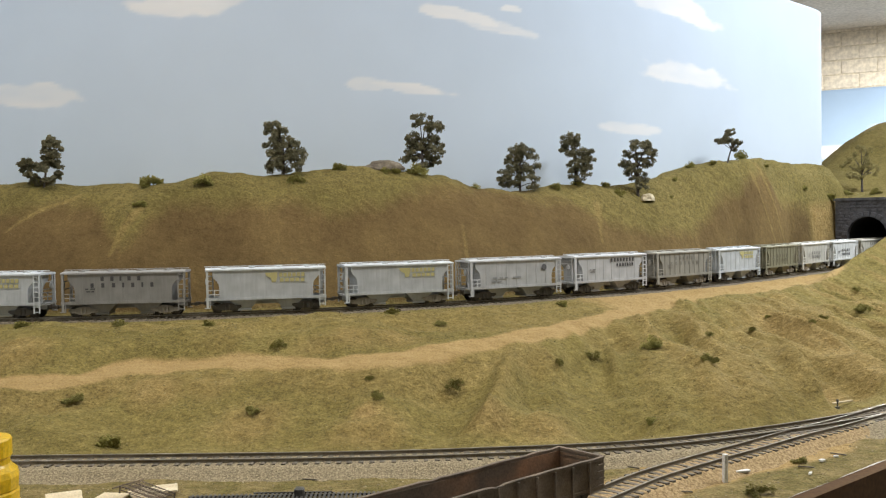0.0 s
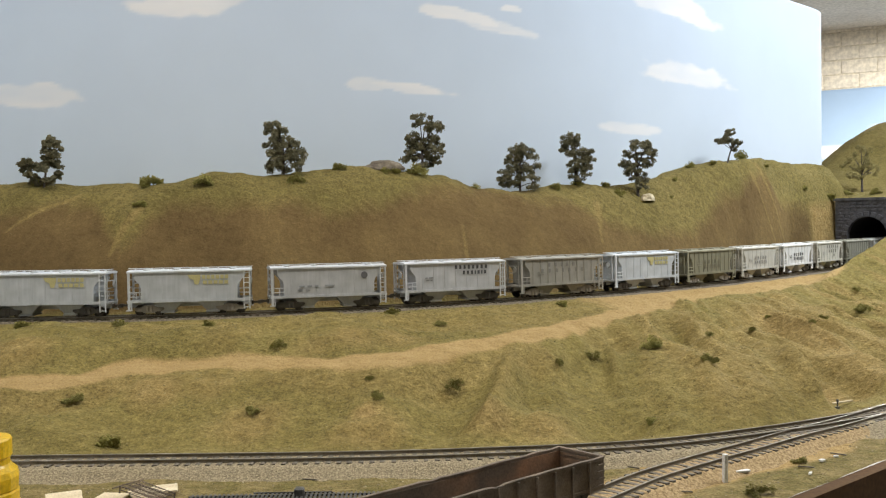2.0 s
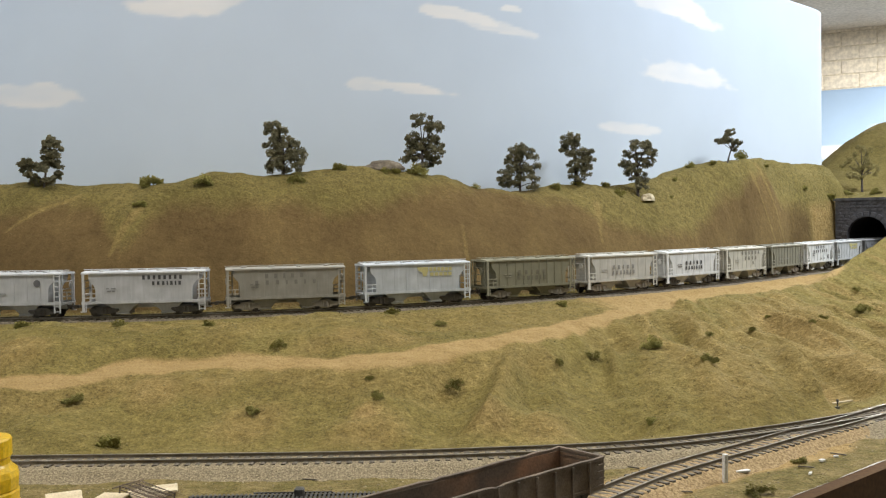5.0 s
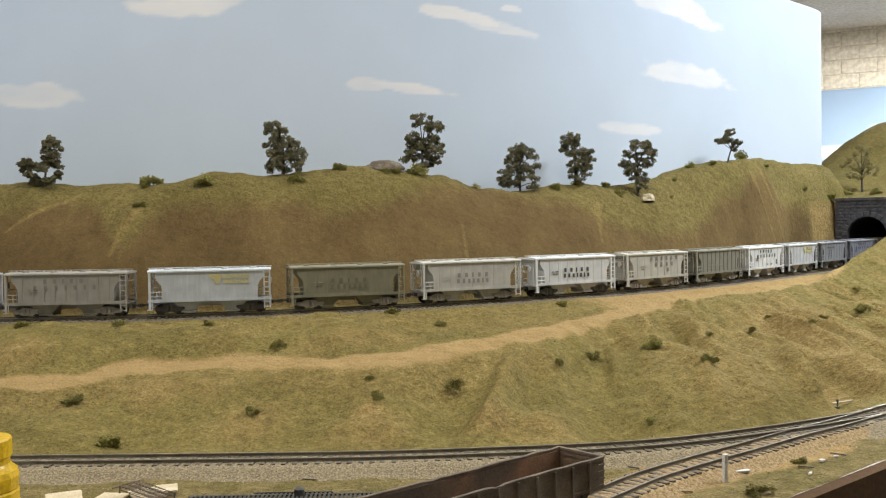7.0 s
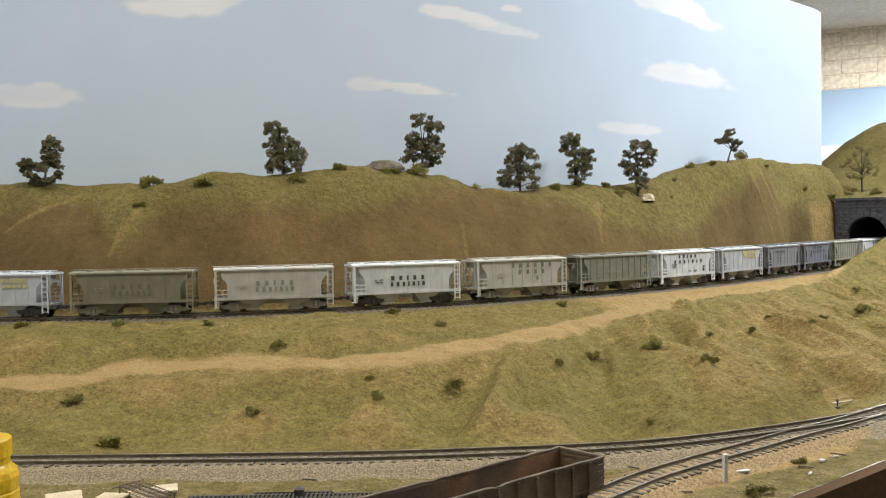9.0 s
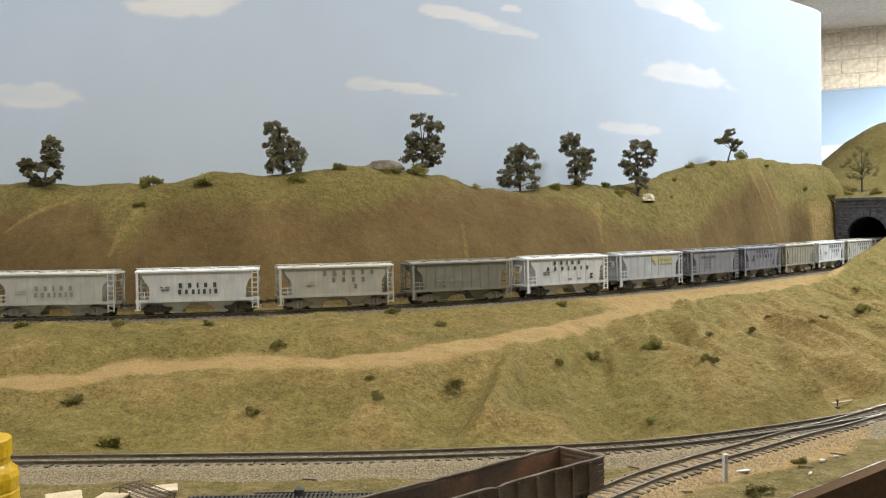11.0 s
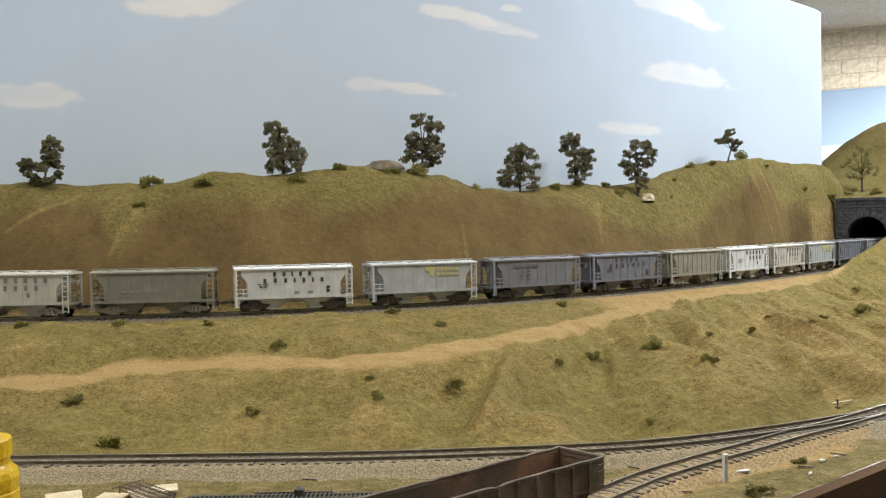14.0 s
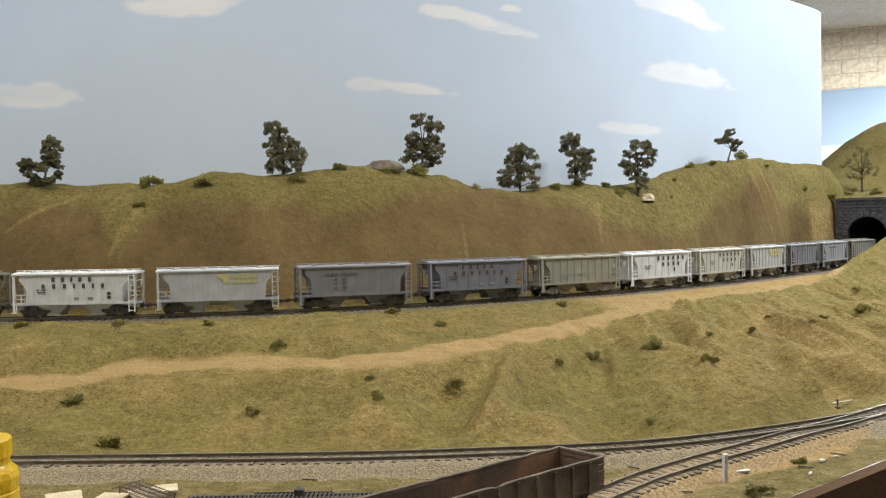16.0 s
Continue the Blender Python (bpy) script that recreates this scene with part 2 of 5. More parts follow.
# ---- materials ----
def material(name, dark, light, scale=60.0, gloss=0.8, bump=0.2, grain=600.0, metal=0.0, low=0.35, high=0.65):
    """Two tones mixed by broad noise, broken by fine grain, with relief."""
    m = bpy.data.materials.new(name)
    m.use_nodes = True
    t = m.node_tree
    b = t.nodes["Principled BSDF"]
    co = t.nodes.new("ShaderNodeTexCoord")
    n1, n2 = t.nodes.new("ShaderNodeTexNoise"), t.nodes.new("ShaderNodeTexNoise")
    n1.inputs["Scale"].default_value, n1.inputs["Detail"].default_value = scale, 6
    n2.inputs["Scale"].default_value, n2.inputs["Detail"].default_value = grain, 3
    for n in (n1, n2):
        t.links.new(co.outputs["Object"], n.inputs["Vector"])
    ramp = t.nodes.new("ShaderNodeMapRange")
    ramp.inputs["From Min"].default_value, ramp.inputs["From Max"].default_value = low, high
    t.links.new(n1.outputs["Fac"], ramp.inputs["Value"])
    mix = t.nodes.new("ShaderNodeMix")
    mix.data_type = "RGBA"
    mix.inputs["A"].default_value, mix.inputs["B"].default_value = (*dark, 1), (*light, 1)
    t.links.new(ramp.outputs["Result"], mix.inputs["Factor"])
    fine_mix = t.nodes.new("ShaderNodeMix")
    fine_mix.data_type, fine_mix.blend_type = "RGBA", "MULTIPLY"
    fine_mix.inputs["Factor"].default_value = 0.55
    t.links.new(mix.outputs["Result"], fine_mix.inputs["A"])
    spread = t.nodes.new("ShaderNodeMapRange")
    spread.inputs["From Min"].default_value, spread.inputs["From Max"].default_value = 0.3, 0.7
    spread.inputs["To Min"].default_value, spread.inputs["To Max"].default_value = 0.55, 1.25
    t.links.new(n2.outputs["Fac"], spread.inputs["Value"])
    t.links.new(spread.outputs["Result"], fine_mix.inputs["B"])
    t.links.new(fine_mix.outputs["Result"], b.inputs["Base Color"])
    b.inputs["Roughness"].default_value, b.inputs["Metallic"].default_value = gloss, metal
    bp = t.nodes.new("ShaderNodeBump")
    bp.inputs["Strength"].default_value, bp.inputs["Distance"].default_value = bump, 0.001
    t.links.new(n2.outputs["Fac"], bp.inputs["Height"])
    t.links.new(bp.outputs["Normal"], b.inputs["Normal"])
    return m


def ground_material():
    m = bpy.data.materials.new("scenic_ground")
    m.use_nodes = True
    t = m.node_tree
    b = t.nodes["Principled BSDF"]
    b.inputs["Roughness"].default_value = 0.95
    b.inputs["Specular IOR Level"].default_value = 0.1
    co = t.nodes.new("ShaderNodeTexCoord")

    def noise_node(scale, detail=5, rough_=0.6):
        n = t.nodes.new("ShaderNodeTexNoise")
        n.inputs["Scale"].default_value, n.inputs["Detail"].default_value, n.inputs["Roughness"].default_value = scale, detail, rough_
        t.links.new(co.outputs["Object"], n.inputs["Vector"])
        return n.outputs["Fac"]

    def ranged(value, a, c, lo=0.0, hi=1.0):
        r = t.nodes.new("ShaderNodeMapRange")
        for k, v in zip(("From Min", "From Max", "To Min", "To Max"), (a, c, lo, hi)):
            r.inputs[k].default_value = v
        t.links.new(value, r.inputs["Value"])
        return r.outputs["Result"]

    def mixed(fac, a, c, blend="MIX"):
        x = t.nodes.new("ShaderNodeMix")
        x.data_type, x.blend_type = "RGBA", blend
        for key, v in (("Factor", fac), ("A", a), ("B", c)):
            if isinstance(v, (tuple, float)):
                x.inputs[key].default_value = (*v, 1) if isinstance(v, tuple) else v
            else:
                t.links.new(v, x.inputs[key])
        return x.outputs["Result"]

    def mask(name):
        a = t.nodes.new("ShaderNodeAttribute")
        a.attribute_name = name
        return a.outputs["Fac"]

    def broken(name, fac_noise, spread=0.5):
        add = t.nodes.new("ShaderNodeMath")
        add.operation = "MULTIPLY_ADD"
        t.links.new(fac_noise, add.inputs[0])
        add.inputs[1].default_value = spread
        t.links.new(mask(name), add.inputs[2])
        return ranged(add.outputs[0], 0.5 * spread + 0.25, 0.5 * spread + 0.75)

    broad, patch, blade, speck, clump = noise_node(9, 4), noise_node(45, 6, 0.7), noise_node(420, 4, 0.7), noise_node(1500, 2), noise_node(130, 4, 0.6)
    grass = mixed(ranged(broad, 0.35, 0.65), GRASS_A, GRASS_B)
    grass = mixed(ranged(patch, 0.50, 0.68, 0, 0.4), grass, GRASS_C)
    earth = mixed(ranged(patch, 0.3, 0.7), EARTH_A, EARTH_B)
    sand = mixed(ranged(patch, 0.3, 0.7), SAND_A, SAND_B)
    yard = mixed(ranged(patch, 0.40, 0.62), YARD_A, YARD_B)
    hill = mixed(ranged(broad, 0.35, 0.65), HILL_A, HILL_B)
    c = mixed(mask("hill"), grass, hill)
    c = mixed(ranged(mask("bare"), 0, 1, 0, 0.85), c, earth)
    c = mixed(broken("yard", patch, 0.4), c, yard)
    c = mixed(broken("cut", patch, 0.5), c, mixed(ranged(broad, 0.42, 0.62), CUT, CUT_PALE))
    c = mixed(ranged(mask("cut"), 0, 1, 0.6, 0.35), c, ranged(clump, 0.32, 0.68, 0.62, 1.30), "MULTIPLY")
    c = mixed(ranged(mask("cut"), 0, 1, 0.8, 0.35), c, ranged(blade, 0.30, 0.70, 0.50, 1.40), "MULTIPLY")
    c = mixed(broken("dirt", patch, 0.5), c, mixed(0.35, sand, ranged(blade, 0.3, 0.7, 0.6, 1.3), "MULTIPLY"))
    c = mixed(0.5, c, ranged(speck, 0.3, 0.7, 0.6, 1.3), "MULTIPLY")
    t.links.new(c, b.inputs["Base Color"])
    bp = t.nodes.new("ShaderNodeBump")
    bp.inputs["Strength"].default_value, bp.inputs["Distance"].default_value = 0.7, 0.0025
    t.links.new(blade, bp.inputs["Height"])
    t.links.new(ranged(mask("cut"), 0, 1, 0.7, 0.25), bp.inputs["Strength"])
    lumps = t.nodes.new("ShaderNodeBump")
    lumps.inputs["Strength"].default_value, lumps.inputs["Distance"].default_value = 0.8, 0.0062
    t.links.new(clump, lumps.inputs["Height"])
    t.links.new(ranged(mask("cut"), 0, 1, 0.8, 0.3), lumps.inputs["Strength"])
    t.links.new(lumps.outputs["Normal"], bp.inputs["Normal"])
    t.links.new(bp.outputs["Normal"], b.inputs["Normal"])
    return m


GRASS_A, GRASS_B, GRASS_C = (0.175, 0.140, 0.045), (0.230, 0.183, 0.062), (0.328, 0.258, 0.098)
HILL_A, HILL_B = (0.148, 0.120, 0.040), (0.204, 0.161, 0.058)
EARTH_A, EARTH_B = (0.262, 0.172, 0.065), (0.372, 0.264, 0.111)
SAND_A, SAND_B = (0.330, 0.224, 0.092), (0.420, 0.294, 0.134)
YARD_A, YARD_B = (0.247, 0.190, 0.084), (0.159, 0.132, 0.046)
CUT, CUT_PALE = (0.112, 0.074, 0.031), (0.160, 0.109, 0.045)


def paint_material(name, streak=0.55, gloss=0.55):
    """Weathered model paint: the colour is each thing's own, dulled by vertical streaks and dust."""
    m = bpy.data.materials.new(name)
    m.use_nodes = True
    t = m.node_tree
    b = t.nodes["Principled BSDF"]
    info, co = t.nodes.new("ShaderNodeObjectInfo"), t.nodes.new("ShaderNodeTexCoord")
    squash = t.nodes.new("ShaderNodeMapping")
    squash.inputs["Scale"].default_value = (500, 500, 30)
    t.links.new(co.outputs["Object"], squash.inputs["Vector"])
    n1, n2 = t.nodes.new("ShaderNodeTexNoise"), t.nodes.new("ShaderNodeTexNoise")
    n1.inputs["Scale"].default_value, n1.inputs["Detail"].default_value = 1, 4
    n2.inputs["Scale"].default_value, n2.inputs["Detail"].default_value = 70, 6
    t.links.new(squash.outputs["Vector"], n1.inputs["Vector"])
    t.links.new(co.outputs["Object"], n2.inputs["Vector"])
    for n, lo, hi in ((n1, 0.84, 1.08), (n2, 0.74, 1.16)):
        r = t.nodes.new("ShaderNodeMapRange")
        for k, v in zip(("From Min", "From Max", "To Min", "To Max"), (0.3, 0.7, lo, hi)):
            r.inputs[k].default_value = v
        t.links.new(n.outputs["Fac"], r.inputs["Value"])
        x = t.nodes.new("ShaderNodeMix")
        x.data_type, x.blend_type = "RGBA", "MULTIPLY"
        x.inputs["Factor"].default_value = streak
        t.links.new(info.outputs["Color"] if n is n1 else last, x.inputs["A"])
        t.links.new(r.outputs["Result"], x.inputs["B"])
        last = x.outputs["Result"]
    t.links.new(last, b.inputs["Base Color"])
    b.inputs["Roughness"].default_value = gloss
    return m


GROUND = ground_material()
PAINT = paint_material("weathered_car_paint")
LETTER = paint_material("lettering_paint", 0.7, 0.6)
RAIL = material("rail_side_rust", (0.125, 0.102, 0.070), (0.225, 0.188, 0.132), 80, 0.5, 0.1, 900, 0.3)
# worn heads, mostly unmetallic: reflected brightness is put into the pale tone
SHINE = material("worn_rail_head", (0.28, 0.257, 0.218), (0.44, 0.41, 0.35), 120, 0.40, 0.05, 900, 0.35)
TIE = material("weathered_tie", (0.09, 0.075, 0.056), (0.20, 0.17, 0.13), 160, 0.9, 0.4, 1500)
BALLAST = material("grey_tan_ballast", (0.16, 0.128, 0.078), (0.37, 0.30, 0.185), 700, 0.95, 1.0, 900)
BALLAST_SAND = material("tan_siding_ballast", (0.22, 0.145, 0.06), (0.46, 0.33, 0.17), 500, 0.95, 1.0, 900)
BALLAST_DARK = material("dark_main_ballast", (0.08, 0.066, 0.05), (0.22, 0.18, 0.13), 500, 0.95, 1.0, 900)
BARK = material("tree_bark", (0.045, 0.035, 0.03), (0.10, 0.085, 0.075), 200, 0.9, 0.4, 1500)
LEAF = material("tree_leaf_flock", (0.085, 0.080, 0.042), (0.23, 0.205, 0.115), 130, 0.9, 0.3, 1200)
LEAF_DRY = material("thin_brown_flock", (0.16, 0.13, 0.045), (0.26, 0.22, 0.08), 130, 0.9, 0.3, 1200)
BUSH = material("bush_foam", (0.130, 0.122, 0.028), (0.330, 0.288, 0.078), 180, 0.95, 0.5, 1500)
BUSH_LIGHT = material("light_bush_foam", (0.160, 0.152, 0.032), (0.38, 0.335, 0.092), 180, 0.95, 0.5, 1500)
ROCK_DARK = material("brown_rock", (0.10, 0.08, 0.06), (0.24, 0.20, 0.15), 90, 0.9, 0.8, 500)
ROCK_PALE = material("pale_rock", (0.38, 0.31, 0.20), (0.62, 0.54, 0.38), 90, 0.9, 0.8, 500)
PORTAL_STONE = material("dark_portal_stone", (0.045, 0.045, 0.055), (0.105, 0.105, 0.12), 70, 0.85, 0.6, 500)
LINING_DARK = material("tunnel_lining", (0.012, 0.011, 0.010), (0.025, 0.022, 0.020), 60, 0.95, 0.2, 400)
FASCIA = material("brown_fascia_board", (0.075, 0.038, 0.013), (0.090, 0.047, 0.017), 8, 0.85, 0.05, 300)
RUST_BOX = material("rusted_gondola_steel", (0.090, 0.068, 0.047), (0.205, 0.153, 0.108), 55, 0.75, 0.3, 900)
RUST_IN = material("gondola_inner_rust", (0.105, 0.080, 0.056), (0.290, 0.160, 0.085), 32, 0.85, 0.12, 900, low=0.42, high=0.72)
BLACK = material("dark_wheel_metal", (0.045, 0.040, 0.035), (0.11, 0.098, 0.085), 200, 0.6, 0.1, 1200, 0.4)
YELLOW = material("yellow_plastic", (0.58, 0.35, 0.005), (0.67, 0.43, 0.010), 25, 0.35, 0.05, 400)
CREAM = material("bare_basswood", (0.55, 0.45, 0.29), (0.72, 0.62, 0.44), 60, 0.7, 0.15, 700)
PLASTIC = material("black_plastic_tie", (0.035, 0.033, 0.031), (0.09, 0.085, 0.076), 100, 0.5, 0.1, 900)
WHITE = material("white_painted_wood", (0.66, 0.65, 0.62), (0.82, 0.81, 0.78), 100, 0.6, 0.1, 900)
BRICK = material("cream_painted_brick", (0.77, 0.71, 0.60), (0.83, 0.775, 0.67), 7, 0.7, 0.12, 45)
MORTAR = material("painted_mortar", (0.60, 0.54, 0.43), (0.78, 0.72, 0.60), 9, 0.9, 0.4, 80)
CEILING = material("grey_ceiling_paint", (0.58, 0.55, 0.50), (0.66, 0.63, 0.58), 3, 0.9, 0.1, 60)
WALL = material("room_wall_paint", (0.64, 0.61, 0.56), (0.72, 0.69, 0.63), 3, 0.9, 0.1, 60)
FASCIA.node_tree.nodes["Principled BSDF"].inputs["Specular IOR Level"].default_value = 0.15
FLOOR = material("grey_floor_paint", (0.30, 0.285, 0.265), (0.38, 0.365, 0.34), 4, 0.7, 0.1, 60)


def sky_material(name, low, high, z0, z1):
    """Painted sky board: blue that pales towards the horizon, with brushed clouds."""
    m = bpy.data.materials.new(name)
    m.use_nodes = True
    t = m.node_tree
    b = t.nodes["Principled BSDF"]
    b.inputs["Roughness"].default_value = 0.75
    co, sep = t.nodes.new("ShaderNodeTexCoord"), t.nodes.new("ShaderNodeSeparateXYZ")
    t.links.new(co.outputs["Object"], sep.inputs[0])
    r = t.nodes.new("ShaderNodeMapRange")
    r.inputs["From Min"].default_value, r.inputs["From Max"].default_value = z0, z1
    t.links.new(sep.outputs["Z"], r.inputs["Value"])
    n = t.nodes.new("ShaderNodeTexNoise")
    n.inputs["Scale"].default_value, n.inputs["Detail"].default_value = 5, 6
    t.links.new(co.outputs["Object"], n.inputs["Vector"])
    x = t.nodes.new("ShaderNodeMix")
    x.data_type = "RGBA"
    x.inputs["A"].default_value, x.inputs["B"].default_value = (*low, 1), (*high, 1)
    t.links.new(r.outputs["Result"], x.inputs["Factor"])
    brush = t.nodes.new("ShaderNodeMix")
    brush.data_type, brush.blend_type = "RGBA", "MULTIPLY"
    brush.inputs["Factor"].default_value = 0.25
    r2 = t.nodes.new("ShaderNodeMapRange")
    for k, v in zip(("From Min", "From Max", "To Min", "To Max"), (0.3, 0.7, 0.85, 1.15)):
        r2.inputs[k].default_value = v
    t.links.new(n.outputs["Fac"], r2.inputs["Value"])
    t.links.new(x.outputs["Result"], brush.inputs["A"])
    t.links.new(r2.outputs["Result"], brush.inputs["B"])
    at = t.nodes.new("ShaderNodeAttribute")
    at.attribute_name = "cloud"
    c = t.nodes.new("ShaderNodeMix")
    c.data_type = "RGBA"
    c.inputs["B"].default_value = (0.74, 0.735, 0.755, 1)
    t.links.new(at.outputs["Fac"], c.inputs["Factor"])
    t.links.new(brush.outputs["Result"], c.inputs["A"])
    t.links.new(c.outputs["Result"], b.inputs["Base Color"])
    return m


SKY = sky_material("painted_sky_board", (0.53, 0.605, 0.70), (0.48, 0.565, 0.70), 0.1, 0.5)
SKY_FAR = sky_material("far_painted_sky_board", (0.33, 0.45, 0.60), (0.28, 0.40, 0.58), 0.2, 0.9)


# ---- mesh helpers ----
def box(bm, x0, x1, y0, y1, z0, z1, m=None):
    v = [bm.verts.new((x, y, z)) for x in (x0, x1) for y in (y0, y1) for z in (z0, z1)]
    for f in ((0, 1, 3, 2), (4, 6, 7, 5), (0, 4, 5, 1), (2, 3, 7, 6), (0, 2, 6, 4), (1, 5, 7, 3)):
        bm.faces.new([v[i] for i in f])
    if m is not None:
        bmesh.ops.transform(bm, matrix=m, verts=v)
    return v


def prism(bm, outline, y0, y1):
    """An outline in x, z drawn through from y0 to y1."""
    a = [bm.verts.new((x, y0, z)) for x, z in outline]
    b = [bm.verts.new((x, y1, z)) for x, z in outline]
    bm.faces.new(a)
    bm.faces.new(b[::-1])
    for i in range(len(a)):
        j = (i + 1) % len(a)
        bm.faces.new((a[j], a[i], b[i], b[j]))


def turned(bm, profile, sides, m=None):
    """A lathe shape about z from (radius, z) pairs."""
    rings = [[bm.verts.new((r * math.cos(2 * math.pi * k / sides), r * math.sin(2 * math.pi * k / sides), z)) for k in range(sides)] for r, z in profile]
    for a, b in zip(rings, rings[1:]):
        for k in range(sides):
            j = (k + 1) % sides
            bm.faces.new((a[k], a[j], b[j], b[k]))
    bm.faces.new(rings[0][::-1])
    bm.faces.new(rings[-1])
    if m is not None:
        bmesh.ops.transform(bm, matrix=m, verts=[v for r in rings for v in r])


def finish(bm, name, mat, smoothed=False):
    bmesh.ops.recalc_face_normals(bm, faces=bm.faces)
    me = bpy.data.meshes.new(name)
    bm.to_mesh(me)
    bm.free()
    me.materials.append(mat)
    if smoothed:
        for p in me.polygons:
            p.use_smooth = True
    return me


def mesh_of(name, mat, build, smoothed=False):
    bm = bmesh.new()
    build(bm)
    return finish(bm, name, mat, smoothed)


def hang(name, me, parent, m=None, label="", colour=None):
    """A mesh as a part under a thing."""
    ob = new(name, me)
    ob.parent = parent
    if m is not None:
        ob.matrix_basis = m
    if label:
        tagged(ob, label)
    if colour is not None:
        ob.color = (*colour, 1)
    return ob


def part(name, bm, mat, parent, label="", m=None, smoothed=False):
    return hang(name, finish(bm, name, mat, smoothed), parent, m, label)


def empty_at(name, m, label, category, group="", kind=""):
    ob = new(name)
    ob.empty_display_size = 0.02
    ob.matrix_basis = m
    return tagged(ob, label, category, group, kind)


def grid_mesh(name, verts, rows, cols, mat, masks=None, skip=None, smoothed=True):
    me = bpy.data.meshes.new(name)
    idx = np.arange(rows * cols).reshape(rows, cols)
    q = np.stack([idx[:-1, :-1], idx[1:, :-1], idx[1:, 1:], idx[:-1, 1:]], -1).reshape(-1, 4)
    if skip is not None:
        q = q[~skip.reshape(-1)]
    me.from_pydata(verts.reshape(-1, 3).tolist(), [], q.tolist())
    for key, v in (masks or {}).items():
        a = me.attributes.new(key, "FLOAT", "POINT")
        a.data.foreach_set("value", np.ascontiguousarray(v, np.float32).reshape(-1))
    me.materials.append(mat)
    me.polygons.foreach_set("use_smooth", [smoothed] * len(me.polygons))
    me.update()
    return me


def sweep(bm, line, z, half, low, high, off=0.0):
    """A square bar along a line on the plan."""
    d = np.gradient(line[:, :2], axis=0)
    d /= np.hypot(d[:, 0], d[:, 1])[:, None]
    nrm = np.stack([-d[:, 1], d[:, 0]], 1)
    rings = []
    rise = line[:, 2] if line.shape[1] > 2 else np.zeros(len(line))
    for p, q, up in zip(line[:, :2], nrm, rise):
        rings.append([bm.verts.new((p[0] + q[0] * (off + a), p[1] + q[1] * (off + a), z + up + b)) for a, b in ((-half, low), (half, low), (half, high), (-half, high))])
    for a, b in zip(rings, rings[1:]):
        for k in range(4):
            j = (k + 1) % 4
            bm.faces.new((a[k], a[j], b[j], b[k]))
    bm.faces.new(rings[0][::-1])
    bm.faces.new(rings[-1])


def stand(s, n, lift=0.0):
    x, y = along(s, n)
    return float(x), float(y), float(ground_height(s, n)[0]) + lift


# ---- the layout: ground, sky board, fascia, room ----
ROWS = np.concatenate([np.arange(-2.4, -0.2, 0.03), np.arange(-0.2, 2.0, 0.004), np.arange(2.0, 3.76, 0.02)])
PORTAL_ROW = int(np.argmin(np.abs(ROWS - PORTAL)))
ROWS[PORTAL_ROW] = PORTAL


def edge_n(s):
    n = np.linspace(-0.2, -1.9, 400)
    x, y = along(s, n)
    gap = y - edge_line(x)
    if not (gap < 0).any():
        return -1.9
    k = int(np.argmax(gap < 0))
    return n[k - 1] + (n[k] - n[k - 1]) * gap[k - 1] / (gap[k - 1] - gap[k])


def back_n(s):
    return np.where(s < 1.88, board_n(s) + 0.012, np.interp(s, (1.88, 2.05), (0.137, 0.62)))


def build_ground():
    front = np.array([edge_n(s) for s in ROWS])
    u = np.linspace(0, 1, 190)[None, :]
    a = front[:, None] * (1 - u) + -0.034 * u
    b = np.repeat(np.linspace(-0.029, 0.029, 9)[None, :], len(ROWS), 0)
    c = 0.033 + (back_n(ROWS)[:, None] - 0.033) * np.linspace(0, 1, 84)[None, :]
    n = np.concatenate([a, b, c], 1)
    s = np.repeat(ROWS[:, None], n.shape[1], 1)
    z, dirt, cut, bare, yard = ground_height(s, n)
    x, y = along(s, n)
    mid = np.abs((n[:-1, :-1] + n[1:, 1:]) / 2) < 0.0400
    near = (s[:-1, :-1] > PORTAL - 0.007) & (s[:-1, :-1] < PORTAL + 0.0125)
    hill = (n > 0.03) | (s > PORTAL)
    me = grid_mesh("ground", np.stack([x, y, z], -1), *n.shape, GROUND,
                   {"dirt": dirt, "cut": cut, "bare": bare, "yard": yard, "hill": hill * 1.0}, mid & near)
    tagged(new("ground", me), "dry grass model hillside with dirt road and brown cut bank", "ground", kind="structure")
    # fascia board under the front edge
    ex, ey = along(ROWS, front)
    line = np.stack([ex, ey], 1)[::4]
    bm = bmesh.new()
    sweep(bm, line, 0, 0.005, -1.15, LOW_GROUND - 0.0005, -0.0045)
    tagged(new("fascia", finish(bm, "fascia", FASCIA)), "brown painted fascia board along the layout edge", "fascia", kind="structure")


build_ground()


